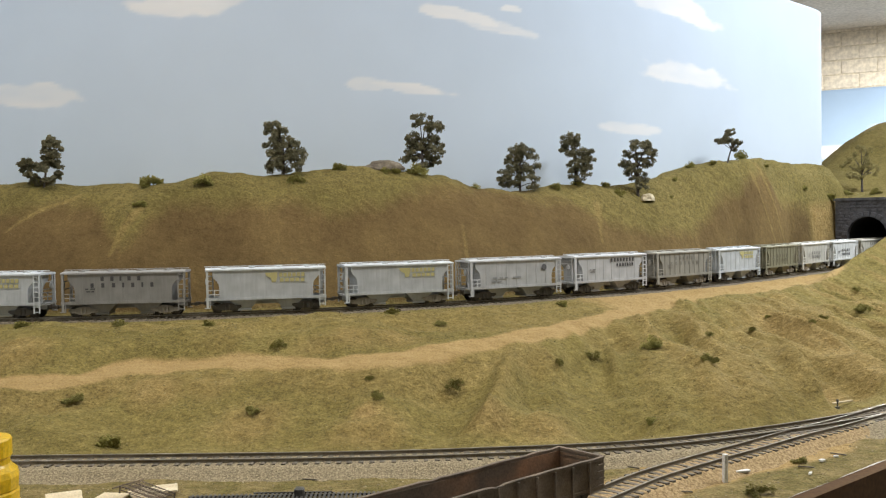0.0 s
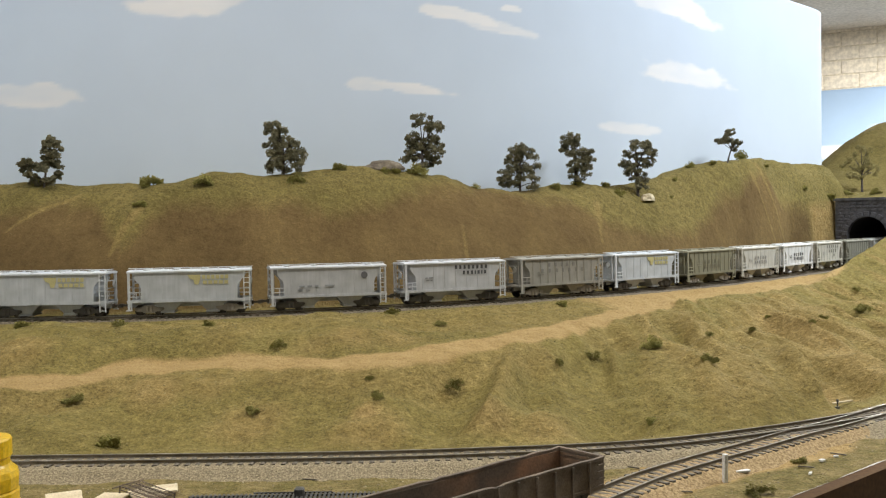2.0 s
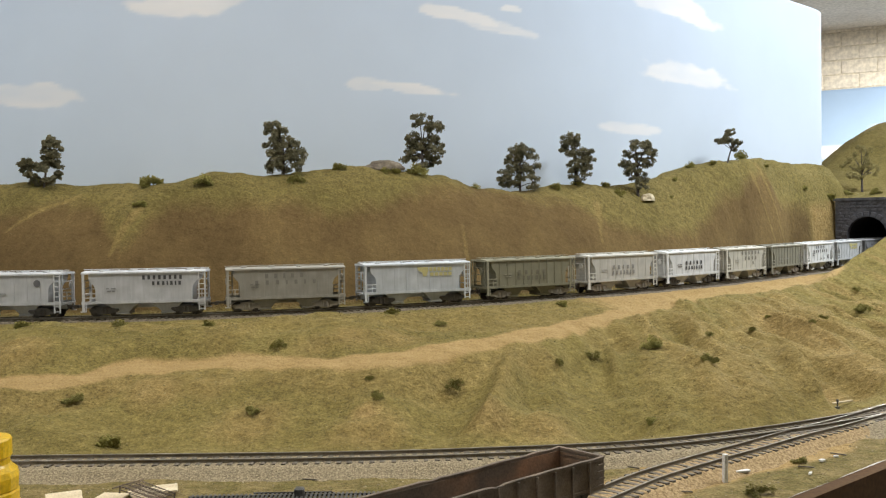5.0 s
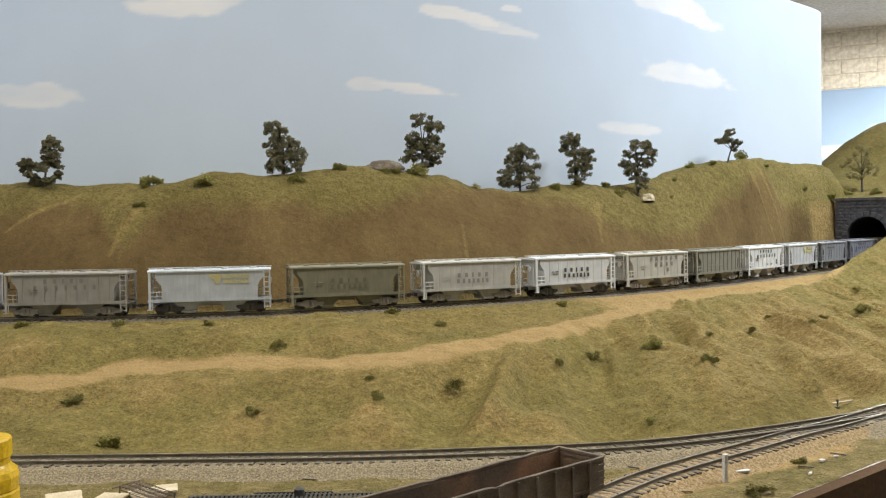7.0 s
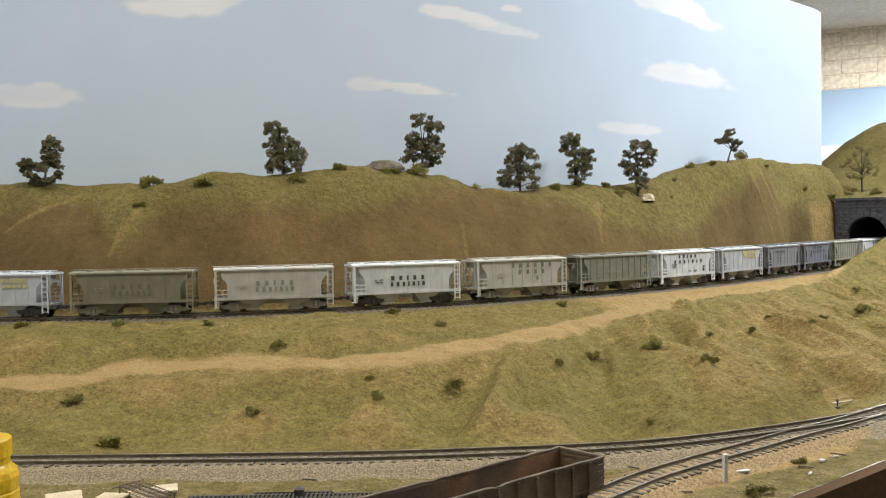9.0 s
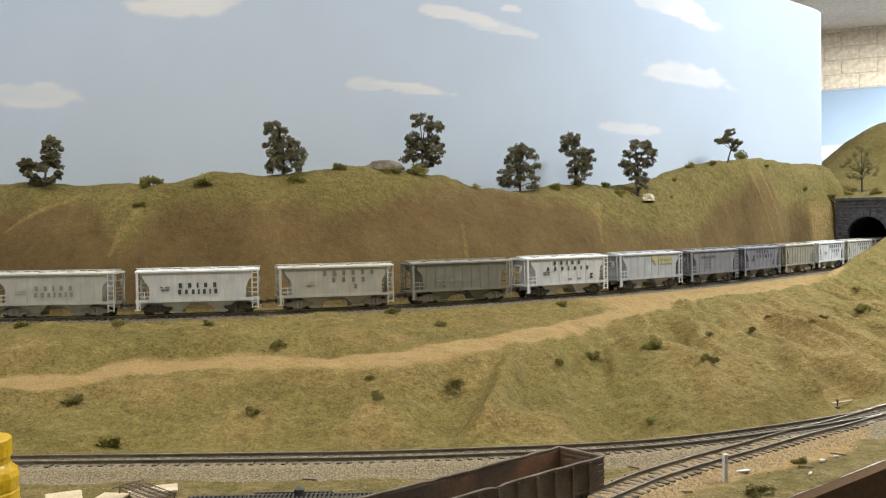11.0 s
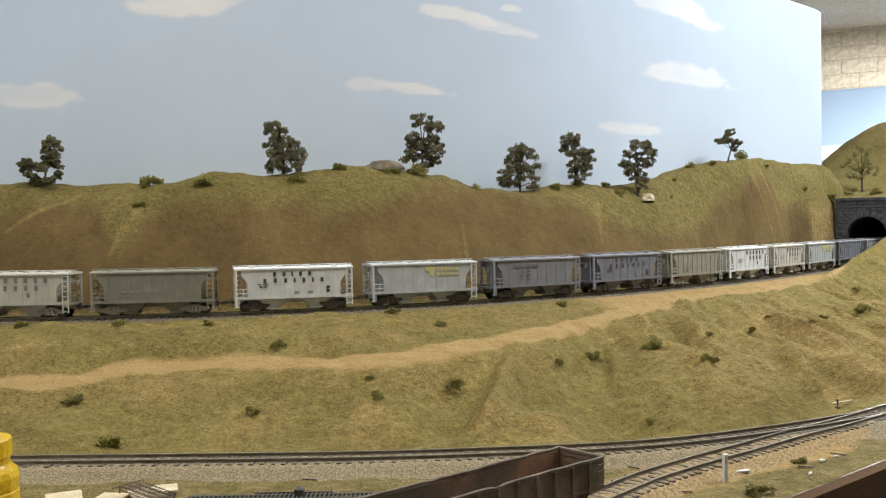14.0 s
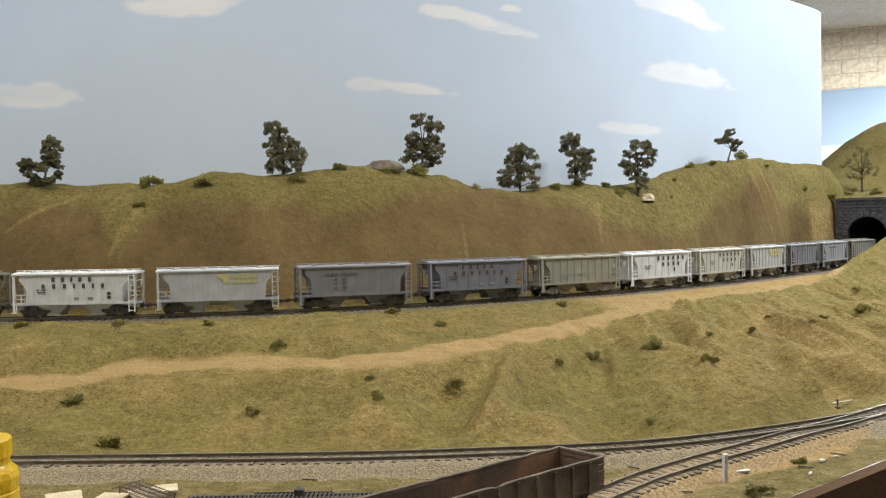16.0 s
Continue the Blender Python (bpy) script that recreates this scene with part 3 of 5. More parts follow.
def build_sky():
    s = np.arange(-2.4, 1.75, 0.1)
    x, y = along(s, board_n(s))
    pts = [(float(a), float(b)) for a, b in zip(x, y)] + [(0.79, 2.010), (0.8225, 2.080), (0.828, 2.15), (0.80, 2.24), (0.70, 2.33), (0.45, 2.40), (0.0, 2.40)]
    line = fine(pts, 0.005)
    run = np.arange(len(line)) * 0.005
    z = np.concatenate([np.linspace(-0.15, 0.2, 12), np.linspace(0.205, 0.527, 104)])
    k0 = np.argmin(np.hypot(line[:, 0] + 0.0, line[:, 1] - 1.35))
    R, Z = np.meshgrid(run - run[k0], z, indexing="ij")
    cloud = np.zeros_like(R)
    for cx, cz, w, h, droop, seed in CLOUDS:
        gx, gz = (R - cx) / w, (Z - cz - droop * (R - cx)) / h
        d = np.hypot(gx, gz * np.where(gz < 0, 1.4, 1)) + 0.22 * rough(R * 30, Z * 70, seed)
        cloud = np.maximum(cloud, smooth(1.0, 0.72, d) * (0.82 + 0.25 * rough(R * 12, Z * 50, seed + 7)))
    verts = np.stack([np.repeat(line[:, None, 0], len(z), 1), np.repeat(line[:, None, 1], len(z), 1), Z], -1)
    me = grid_mesh("backdrop", verts, len(line), len(z), SKY, {"cloud": np.clip(cloud, 0, 1) * 0.9})
    ob = tagged(new("backdrop", me), "curved pale blue painted sky board with brushed clouds", "backdrop", kind="structure")
    mod = ob.modifiers.new("thickness", "SOLIDIFY")
    mod.thickness, mod.offset = 0.005, 1


# along the board, height, half length, half height, droop, seed
CLOUDS = ((-0.345, 0.392, 0.084, 0.026, 0.02, 1), (0.040, 0.390, 0.082, 0.013, -0.10, 2), (0.105, 0.376, 0.066, 0.011, -0.08, 12), (0.125, 0.407, 0.024, 0.008, 0, 3),
          (-0.100, 0.287, 0.034, 0.013, -0.02, 4), (-0.045, 0.283, 0.072, 0.009, -0.09, 14), (0.46, 0.458, 0.130, 0.032, -0.05, 5), (0.555, 0.440, 0.085, 0.018, -0.07, 15),
          (0.525, 0.340, 0.150, 0.024, -0.02, 6), (0.365, 0.239, 0.084, 0.013, 0, 7), (-0.560, 0.270, 0.084, 0.024, 0, 8))
build_sky()


def build_room():
    def plate(name, mat, label, cat, *b):
        bm = bmesh.new()
        box(bm, *b)
        return tagged(new(name, finish(bm, name, mat)), label, cat, kind="structure")
    plate("floor", FLOOR, "grey painted room floor", "floor", -4, 6, -3, 9, -1.25, -1.15)
    plate("ceiling", CEILING, "flat grey painted ceiling", "ceiling", -4, 6, -3, 9, 1.272, 1.372)
    plate("wall_west", WALL, "plain painted room wall", "wall", -4.1, -4, -3, 9, -1.15, 1.272)
    plate("wall_east", WALL, "plain painted room wall", "wall", 6, 6.1, -3, 9, -1.15, 1.272)
    plate("wall_south", WALL, "plain painted room wall", "wall", -4, 6, -3.1, -3, -1.15, 1.272)
    plate("wall_back", WALL, "plain painted room wall", "wall", -4, 6, 9, 9.1, -1.15, 1.272)
    wall = plate("wall_north", MORTAR, "cream painted brick wall above the far sky board", "wall", -6.0, 3.2, 0, 0.1, -1.15, 1.268)
    wall.matrix_basis = pose(2.5, 6.0, 0, 0, 0, -27)
    rng = random.Random(4)
    kinds = []
    for k in range(6):
        bm = bmesh.new()
        w, h = 0.1010, 0.0415
        v = box(bm, -w, w, -0.008, 0.004, -h, h)
        for q in v:
            q.co += Vector((rng.uniform(-1, 1), rng.uniform(-1, 1) * 0.5, rng.uniform(-1, 1))) * 0.0045
        bmesh.ops.bevel(bm, geom=[e for e in bm.edges], offset=0.004, segments=1, affect="EDGES")
        kinds.append(finish(bm, "brick", BRICK))
    for row in range(6):
        for col in range(9):
            hang("brick", kinds[rng.randrange(6)], wall, pose(-0.70 + col * 0.206 + (row % 2) * 0.103, 0.002, 0.860 + row * 0.088))
    # far sky board below the bricks
    xs, zs = np.linspace(-5.5, 3.0, 300), np.linspace(-0.3, 0.893, 50)
    X, Z = np.meshgrid(xs, zs, indexing="ij")
    cloud = np.zeros_like(X)
    for cx, cz, w, h, seed in ((0.30, 0.640, 0.16, 0.026, 3), (-0.13, 0.505, 0.19, 0.04, 6), (1.2, 0.7, 0.3, 0.05, 8)):
        cloud = np.maximum(cloud, smooth(1.05, 0.6, np.hypot((X - cx) / w, (Z - cz) / h) + 0.3 * rough(X * 5, Z * 9, seed)))
    me = grid_mesh("far_backdrop", np.stack([X, X * 0 - 0.05, Z], -1), 300, 50, SKY_FAR, {"cloud": cloud})
    ob = tagged(new("far_backdrop", me), "blue painted sky board with white clouds on the far wall", "backdrop", kind="structure")
    ob.matrix_basis = pose(2.5, 6.0, 0, 0, 0, -27)
    mod = ob.modifiers.new("thickness", "SOLIDIFY")
    mod.thickness, mod.offset = 0.006, -1


build_room()


# ---- tracks ----
def ballast_bed(name, line, z, half, mat, label, seed, fall=0.0075, sink=0.0034):
    """A gravel bed with a flat crown and loose shoulders."""
    d = np.gradient(line[:, :2], axis=0)
    d /= np.hypot(d[:, 0], d[:, 1])[:, None]
    cols = np.array((-1.75, -1.5, -1.3, -1.1, -0.9, -0.6, -0.3, 0, 0.3, 0.6, 0.9, 1.1, 1.3, 1.5, 1.75)) * half
    off = np.repeat(cols[None, :], len(line), 0) + 0.0015 * rough(np.arange(len(line))[:, None] * 0.31, cols[None, :] * 300, seed)
    x = line[:, None, 0] - d[:, None, 1] * off
    y = line[:, None, 1] + d[:, None, 0] * off
    drop = smooth(half * 0.85, half * 1.75, np.abs(off))
    zz = z + (line[:, None, 2] if line.shape[1] > 2 else 0) - sink - fall * drop + 0.0006 * rough(x * 350, y * 350, seed, 2)
    me = grid_mesh(name, np.stack([x, y, zz], -1), len(line), len(cols), mat)
    return tagged(new(name, me), label, "ballast", kind="structure")


def track(name, line, z, label, tie_mat, single=False, step=0.0073):
    """Two rails on sleepers; near sleepers are pieces of their own."""
    bed = empty_at(name, pose(0, 0, 0), label, "track", kind="structure")
    for side in (-1, 1):
        bm = bmesh.new()
        sweep(bm, line, z, 0.00032, -0.0021, -0.0004, side * 0.0083)
        sweep(bm, line, z, 0.0008, -0.0025, -0.0020, side * 0.0083)
        rail = part("rail", bm, RAIL, bed, "rusty rail")
        bm = bmesh.new()
        sweep(bm, line, z, 0.00050 if single else 0.0007, -0.0005, 0, side * 0.0083)
        part("rail_head", bm, SHINE, rail, "worn rail head with shine put into its colour")
    run = np.concatenate([[0], np.cumsum(np.hypot(*np.diff(line[:, :2], axis=0).T))])
    rng = random.Random(len(line))
    kinds = []
    for k in range(5):
        bm = bmesh.new()
        for q in box(bm, -0.00155, 0.00155, -0.0150, 0.0150, -0.0022, 0):
            q.co += Vector((rng.uniform(-1, 1) * 0.00025, rng.uniform(-1, 1) * 0.0005, 0))
        kinds.append(finish(bm, "tie", tie_mat))
    joined = bmesh.new()
    for k in np.arange(step / 2, run[-1], step):
        x, y = np.interp(k, run, line[:, 0]), np.interp(k, run, line[:, 1])
        x2, y2 = np.interp(k + 0.002, run, line[:, 0]), np.interp(k + 0.002, run, line[:, 1])
        a = math.degrees(math.atan2(y2 - y, x2 - x)) + rng.uniform(-1.5, 1.5)
        m = pose(x, y, z - 0.0023 + (np.interp(k, run, line[:, 2]) if line.shape[1] > 2 else 0), 0, 0, a)
        if single and -0.48 < x < 0.45:
            hang("tie", kinds[rng.randrange(5)], bed, m)
        else:
            box(joined, -0.00155, 0.00155, -0.0150, 0.0150, -0.0022, 0, m)
    if joined.verts:
        tagged(part("far_ties", joined, tie_mat, bed), kind="stuff")
    else:
        joined.free()
    return bed


UPPER = np.stack([TX, TY, grade(S)], 1)[20:-20]
ballast_bed("upper_ballast", UPPER, 0, 0.0150, BALLAST_DARK, "dark grey ballast under the upper track", 2, 0.0030)
track("upper_track", UPPER, 0, "dark weathered track on the upper grade", TIE)
ballast_bed("lower_ballast", LOWER, LOW_RAIL, 0.0195, BALLAST, "grey tan ballast under the lower track", 5, sink=0.0029)
ballast_bed("siding_ballast", SPUR, LOW_RAIL - 0.0007, 0.015, BALLAST_SAND, "thin tan ballast under the siding", 6, sink=0.0022)
track("lower_track", LOWER, LOW_RAIL, "weathered yard track with dark sleepers", TIE, True)
track("siding_track", SPUR, LOW_RAIL - 0.0003, "weathered siding track branching from a turnout", TIE, True)


def build_portal():
    x, y = along(PORTAL - 0.004, 0)
    top, wide, r = 0.126, 0.062, 0.0385
    spring = 0.0540
    root = empty_at("tunnel_portal", pose(float(x), float(y), 0, 0, 0, math.degrees(heading(PORTAL)) - 90),
                    "dark grey stone tunnel portal with arched mouth", "tunnel portal", kind="structure")
    arch = [(r * math.cos(a), spring + r * math.sin(a)) for a in np.linspace(math.pi, 0, 17)]
    bm = bmesh.new()
    # wall with an arched opening, as a ring of quads from the arch to the outer edge
    inner = [(-r, -0.013)] + arch + [(r, -0.013)]
    outer = [(-wide, -0.013)] + [(-wide, spring)] + [(np.interp(k, (0, 14), (-wide, wide)), top) for k in range(15)] + [(wide, spring)] + [(wide, -0.013)]
    rows_ = []
    for line in (inner, outer):
        rows_.append([[bm.verts.new((px_, d, pz)) for px_, pz in line] for d in (0.0, 0.012)])
    for d in (0, 1):
        for k in range(len(inner) - 1):
            bm.faces.new((rows_[0][d][k], rows_[0][d][k + 1], rows_[1][d][k + 1], rows_[1][d][k]))
    for line in rows_:
        for k in range(len(inner) - 1):
            bm.faces.new((line[0][k], line[0][k + 1], line[1][k + 1], line[1][k]))
    part("portal_wall", bm, PORTAL_STONE, root)
    bm = bmesh.new()
    box(bm, -wide - 0.003, wide + 0.003, -0.004, 0.014, top - 0.001, top + 0.004)
    part("coping", bm, PORTAL_STONE, root, "weathered grey coping")
    rng = random.Random(8)
    for a in np.linspace(0.12, math.pi - 0.12, 11):
        bm = bmesh.new()
        box(bm, -0.0046, 0.0046, -0.0026, 0.002, r - 0.0005, r + 0.010)
        bmesh.ops.bevel(bm, geom=bm.edges[:], offset=0.0008, segments=1, affect="EDGES")
        part("arch_stone", bm, PORTAL_STONE, root, "", pose(0, 0, spring, 0, -math.degrees(a) + 90, 0))
    blocks = []
    for k in range(4):
        bm = bmesh.new()
        w = (0.0052, 0.0062, 0.0045, 0.0057)[k]
        box(bm, -w, w, -0.0016, 0.001, -0.0026, 0.0026)
        bmesh.ops.bevel(bm, geom=bm.edges[:], offset=0.0007, segments=1, affect="EDGES")
        blocks.append(finish(bm, "stone", PORTAL_STONE))
    row = 0
    for z in np.arange(0.001, 0.124, 0.0062):
        x = -wide + 0.007 + (row % 2) * 0.004
        while x < wide - 0.005:
            if math.hypot(x, max(0, z - spring)) > r + 0.0155 or (z < spring and abs(x) > r + 0.007):
                hang("stone", blocks[rng.randrange(4)], root, pose(x, 0, z))
            x += rng.uniform(0.0118, 0.0135)
        row += 1
    # lining behind the mouth
    bm = bmesh.new()
    ss = np.arange(PORTAL + 0.004, 3.76, 0.03)
    prof = [(-r - 0.002, -0.013)] + [(1.04 * a, b) for a, b in arch] + [(r + 0.002, -0.013)]
    rings = []
    for s in ss:
        rings.append([bm.verts.new((*[float(v) for v in along(s, -a)], b)) for a, b in prof])
    for a, b in zip(rings, rings[1:]):
        for k in range(len(prof)):
            j = (k + 1) % len(prof)
            bm.faces.new((a[k], a[j], b[j], b[k]))
    bm.faces.new(rings[-1])
    tagged(new("tunnel_lining", finish(bm, "tunnel_lining", LINING_DARK)), "near-black tunnel lining", "tunnel", kind="structure")


build_portal()


# ---- covered hopper cars ----
HALF, WIDE, EAVE, SILL = 0.0645, 0.0175, 0.0462, 0.0150


def body_outline():
    right = [(0.0570, EAVE), (0.0570, 0.0405), (0.0555, 0.0375), (0.0525, 0.0345), (0.0508, 0.0315), (0.0502, 0.028), (0.0502, SILL)]
    return right + [(-a, b) for a, b in right[::-1]]


def hollow_body(bm):
    prism(bm, body_outline(), -WIDE, WIDE)
    # side sill along the foot, end shelf and centre sill
    for side in (-1, 1):
        box(bm, -HALF, HALF, side * WIDE - 0.0007, side * WIDE + 0.0007, SILL - 0.0010, SILL + 0.0018)
    box(bm, -0.0655, 0.0655, -0.0030, 0.0030, 0.0085, 0.0135)
    for end in (-1, 1):
        box(bm, min(end * 0.0485, end * HALF), max(end * 0.0485, end * HALF), -WIDE + 0.001, WIDE - 0.001, 0.0135, 0.0150)


def roof_form(bm):
    out = [(-0.0188, EAVE - 0.0006), (-0.0188, EAVE + 0.0009), (-0.0150, EAVE + 0.0016), (0, EAVE + 0.0026), (0.0150, EAVE + 0.0016), (0.0188, EAVE + 0.0009), (0.0188, EAVE - 0.0006)]
    a = [bm.verts.new((-HALF, y, z)) for y, z in out]
    b = [bm.verts.new((HALF, y, z)) for y, z in out]
    bm.faces.new(a)
    bm.faces.new(b[::-1])
    for i in range(len(a)):
        j = (i + 1) % len(a)
        bm.faces.new((a[i], a[j], b[j], b[i]))


def ladder_form(bm):
    for x in (-0.0030, 0.0030):
        box(bm, x - 0.0006, x + 0.0006, -0.0006, 0.0006, 0.0052, EAVE)
    for k in range(8):
        z = 0.0068 + k * 0.0053
        box(bm, -0.0030, 0.0030, -0.0004, 0.0006, z - 0.0004, z + 0.0004)


def post_form(bm):
    box(bm, -0.0012, 0.0012, -0.0008, 0.0008, 0.0055, EAVE)
    box(bm, -0.0030, 0.0030, -0.0007, 0.0007, 0.0055, 0.0064)
    box(bm, 0.0022, 0.0030, -0.0007, 0.0007, 0.0055, SILL)


def rail_form(bm):
    for z in (0.0205, 0.0250):
        box(bm, -0.0012, 0.0115, -0.0005, 0.0005, z - 0.0004, z + 0.0005)
    box(bm, 0.0060, 0.0068, -0.0004, 0.0004, SILL, 0.0250)


def end_rack_form(bm):
    for y in (-0.012, 0.012):
        box(bm, -0.0006, 0.0006, y - 0.0006, y + 0.0006, 0.0150, EAVE)
    for z in (0.022, 0.030, 0.038):
        box(bm, -0.0005, 0.0005, -0.012, 0.012, z - 0.0004, z + 0.0004)
    turned(bm, [(0.0030, -0.0004), (0.0034, 0), (0.0030, 0.0004)], 12, pose(0.0012, 0.006, 0.034, 0, 90, 0))


def bay_form(bm):
    top = [(-0.0170, -0.0150), (0.0170, -0.0150), (0.0170, 0.0150), (-0.0170, 0.0150)]
    low = [(-0.0065, -0.0120), (0.0065, -0.0120), (0.0065, 0.0120), (-0.0065, 0.0120)]
    a = [bm.verts.new((x, y, SILL)) for x, y in top]
    b = [bm.verts.new((x, y, 0.0045)) for x, y in low]
    c = [bm.verts.new((x * 1.12, y * 1.05, 0.0036)) for x, y in low]
    d = [bm.verts.new((x * 1.12, y * 1.05, 0.0022)) for x, y in low]
    bm.faces.new(a)
    bm.faces.new(d[::-1])
    for p, q in ((a, b), (b, c), (c, d)):
        for i in range(4):
            j = (i + 1) % 4
            bm.faces.new((p[i], p[j], q[j], q[i]))


def truck_form(bm):
    out = [(-0.0158, 0.0066), (-0.0150, 0.0085), (-0.0090, 0.0088), (-0.0045, 0.0108), (0.0045, 0.0108), (0.0090, 0.0088), (0.0150, 0.0085), (0.0158, 0.0066),
           (0.0125, 0.0042), (0.0085, 0.0046), (0.0050, 0.0026), (-0.0050, 0.0026), (-0.0085, 0.0046), (-0.0125, 0.0042)]
    for side in (-1, 1):
        prism(bm, out, side * 0.0128 - 0.0011, side * 0.0128 + 0.0011)
        for x in (-0.0100, 0.0100):
            box(bm, x - 0.0020, x + 0.0020, side * 0.0128 - 0.0020, side * 0.0128 + 0.0020, 0.0044, 0.0076)
        for x in (-0.0022, 0.0022):
            turned(bm, [(0.0013, 0.0036), (0.0013, 0.0088)], 8, pose(x, side * 0.0142, 0))
    box(bm, -0.0040, 0.0040, -0.0125, 0.0125, 0.0055, 0.0100)


def wheelset_form(bm):
    turned(bm, [(0.0012, -0.0125), (0.0012, 0.0125)], 8, pose(0, 0, 0, 90, 0, 0))
    for y in (-0.0082, 0.0082):
        sgn = 1 if y > 0 else -1
        turned(bm, [(0.0018, -0.0016), (0.0046, -0.0014), (0.0053, -0.0014), (0.0053, 0.0007), (0.0060, 0.0009), (0.0060, 0.0014), (0.0020, 0.0012)], 20,
               pose(0, y, 0, 90 * sgn, 0, 0))
        for k in range(3):
            box(bm, 0.0016, 0.0044, y - 0.0019, y + 0.0019, -0.0004, 0.0004, pose(0, 0, 0, 0, 120 * k, 0))


def coupler_form(bm):
    box(bm, 0, 0.0068, -0.0011, 0.0011, 0.0095, 0.0118)
    box(bm, 0.0058, 0.0093, -0.0024, 0.0012, 0.0088, 0.0124)
    box(bm, -0.0010, 0.0012, -0.0032, 0.0032, 0.0085, 0.0128)


def hatch_form(bm):
    turned(bm, [(0.0036, 0), (0.0036, 0.0010), (0.0031, 0.0015), (0.0012, 0.0017)], 12)


def walkway_form(bm):
    for y in (-0.0016, 0, 0.0016):
        box(bm, -HALF - 0.001, HALF + 0.001, y - 0.0006, y + 0.0006, 0, 0.0006)
    for x in np.linspace(-0.058, 0.058, 9):
        box(bm, x - 0.0004, x + 0.0004, -0.0022, 0.0022, -0.0012, 0)


def rib_form(bm):
    box(bm, -0.0005, 0.0005, 0, 0.0006, SILL + 0.0018, EAVE - 0.0006)


def bar_form(bm):
    box(bm, -0.5, 0.5, -0.00012, 0.00012, -0.5, 0.5)



def letter_form(bm):
    """A slim solid block, as heavy as a painted character."""
    box(bm, -0.37, 0.37, -0.00012, 0.00012, -0.46, 0.46)


def wedge_form(bm):
    """A wing that tapers downwards."""
    prism(bm, [(-0.5, 0.5), (0.5, 0.5), (0.5, 0.1), (0.34, -0.5), (0.05, -0.5), (-0.02, -0.05), (-0.35, 0.12)], -0.00012, 0.00012)


def disc_form(bm):
    turned(bm, [(0.5, -0.00012), (0.5, 0.00012)], 20, pose(0, 0, 0, 90, 0, 0))


FORM = {k: mesh_of(k, mt, f) for k, mt, f in (
    ("body", PAINT, hollow_body), ("roof", PAINT, roof_form), ("ladder", PAINT, ladder_form), ("corner_post", PAINT, post_form), ("hand_rail", PAINT, rail_form),
    ("end_frame", PAINT, end_rack_form), ("hopper_bay", PAINT, bay_form), ("truck", PAINT, truck_form), ("wheelset", BLACK, wheelset_form), ("coupler", BLACK, coupler_form),
    ("roof_hatch", PAINT, hatch_form), ("roof_walkway", PAINT, walkway_form), ("rib", PAINT, rib_form), ("lettering_bar", LETTER, bar_form), ("lettering_block", LETTER, letter_form), ("wing_mark", LETTER, wedge_form), ("emblem", LETTER, disc_form))}


def bars(root, rows, colour, x_mid, side):
    """Rows of letter-sized bars: (z, height, widths); a negative width is a gap."""
    for z, h, pattern in rows:
        total = sum(abs(v) for v in pattern)
        x = x_mid - total / 2
        for v in pattern:
            if v > 0:
                kind = "lettering_block" if h > 0.0040 and 0.0030 < v < 0.01 else "lettering_bar"
                ob = hang(kind, FORM[kind], root, None, "", colour)
                ob.matrix_basis = pose(side * (x + v / 2), -side * (WIDE + 0.00062), z) @ Matrix.Diagonal((v, 1, h, 1))
            x += abs(v)


def hopper_car(colour, under, ribbed, marks, label):
    root = empty_at("hopper_car", pose(0, 0, 0), label, "hopper car", "covered hoppers of the freight train")
    # paler roof and trim: bleached paint, with overhead light put into the colour
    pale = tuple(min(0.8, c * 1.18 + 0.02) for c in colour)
    hang("body", FORM["body"], root, None, "", colour)
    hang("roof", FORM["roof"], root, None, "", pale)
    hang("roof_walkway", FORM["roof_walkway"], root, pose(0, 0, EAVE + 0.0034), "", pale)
    for x in (-0.045, -0.015, 0.015, 0.045):
        for y in (-0.0085, 0.0085):
            hang("roof_hatch", FORM["roof_hatch"], root, pose(x, y, EAVE + 0.0016), "", tuple(c * 0.75 for c in pale))
    for a in (0, 180):
        turn = pose(0, 0, 0, 0, 0, a)
        hang("ladder", FORM["ladder"], root, turn @ pose(0.0602, -WIDE - 0.0004, 0), "", pale)
        hang("corner_post", FORM["corner_post"], root, turn @ pose(-0.0625, -WIDE - 0.0002, 0), "", pale)
        hang("hand_rail", FORM["hand_rail"], root, turn @ pose(-0.0615, -WIDE - 0.0002, 0), "", pale)
        hang("end_frame", FORM["end_frame"], root, turn @ pose(0.0632, 0, 0), "", colour)
        hang("coupler", FORM["coupler"], root, turn @ pose(0.0655, 0, 0))
        # bays share the body paint; the shade beneath is put into their colour
        hang("hopper_bay", FORM["hopper_bay"], root, turn @ pose(0.0235, 0, 0), "", tuple(c * 0.85 for c in colour))
        tr = hang("truck", FORM["truck"], root, turn @ pose(0.0425, 0, 0), "", under)
        for x in (-0.0100, 0.0100):
            hang("wheelset", FORM["wheelset"], tr, pose(x, 0, 0.0053))
        if ribbed:
            for x in np.linspace(-0.0455, 0.0455, 9):
                hang("rib", FORM["rib"], root, turn @ pose(float(x), WIDE, 0), "", colour)
        else:
            for x in np.linspace(-0.042, 0.042, 7):
                hang("rib", FORM["rib"], root, turn @ pose(float(x), WIDE - 0.00025, 0), "", colour)
    MARK[marks](root)
    return root


INK, GOLD = (0.06, 0.06, 0.065), (0.50, 0.455, 0.215)


def letters(count, w, gap, skip=()):
    out = []
    for k in range(count):
        out += [w * (0.45 if k in skip else 1), -gap]
    return out[:-1]


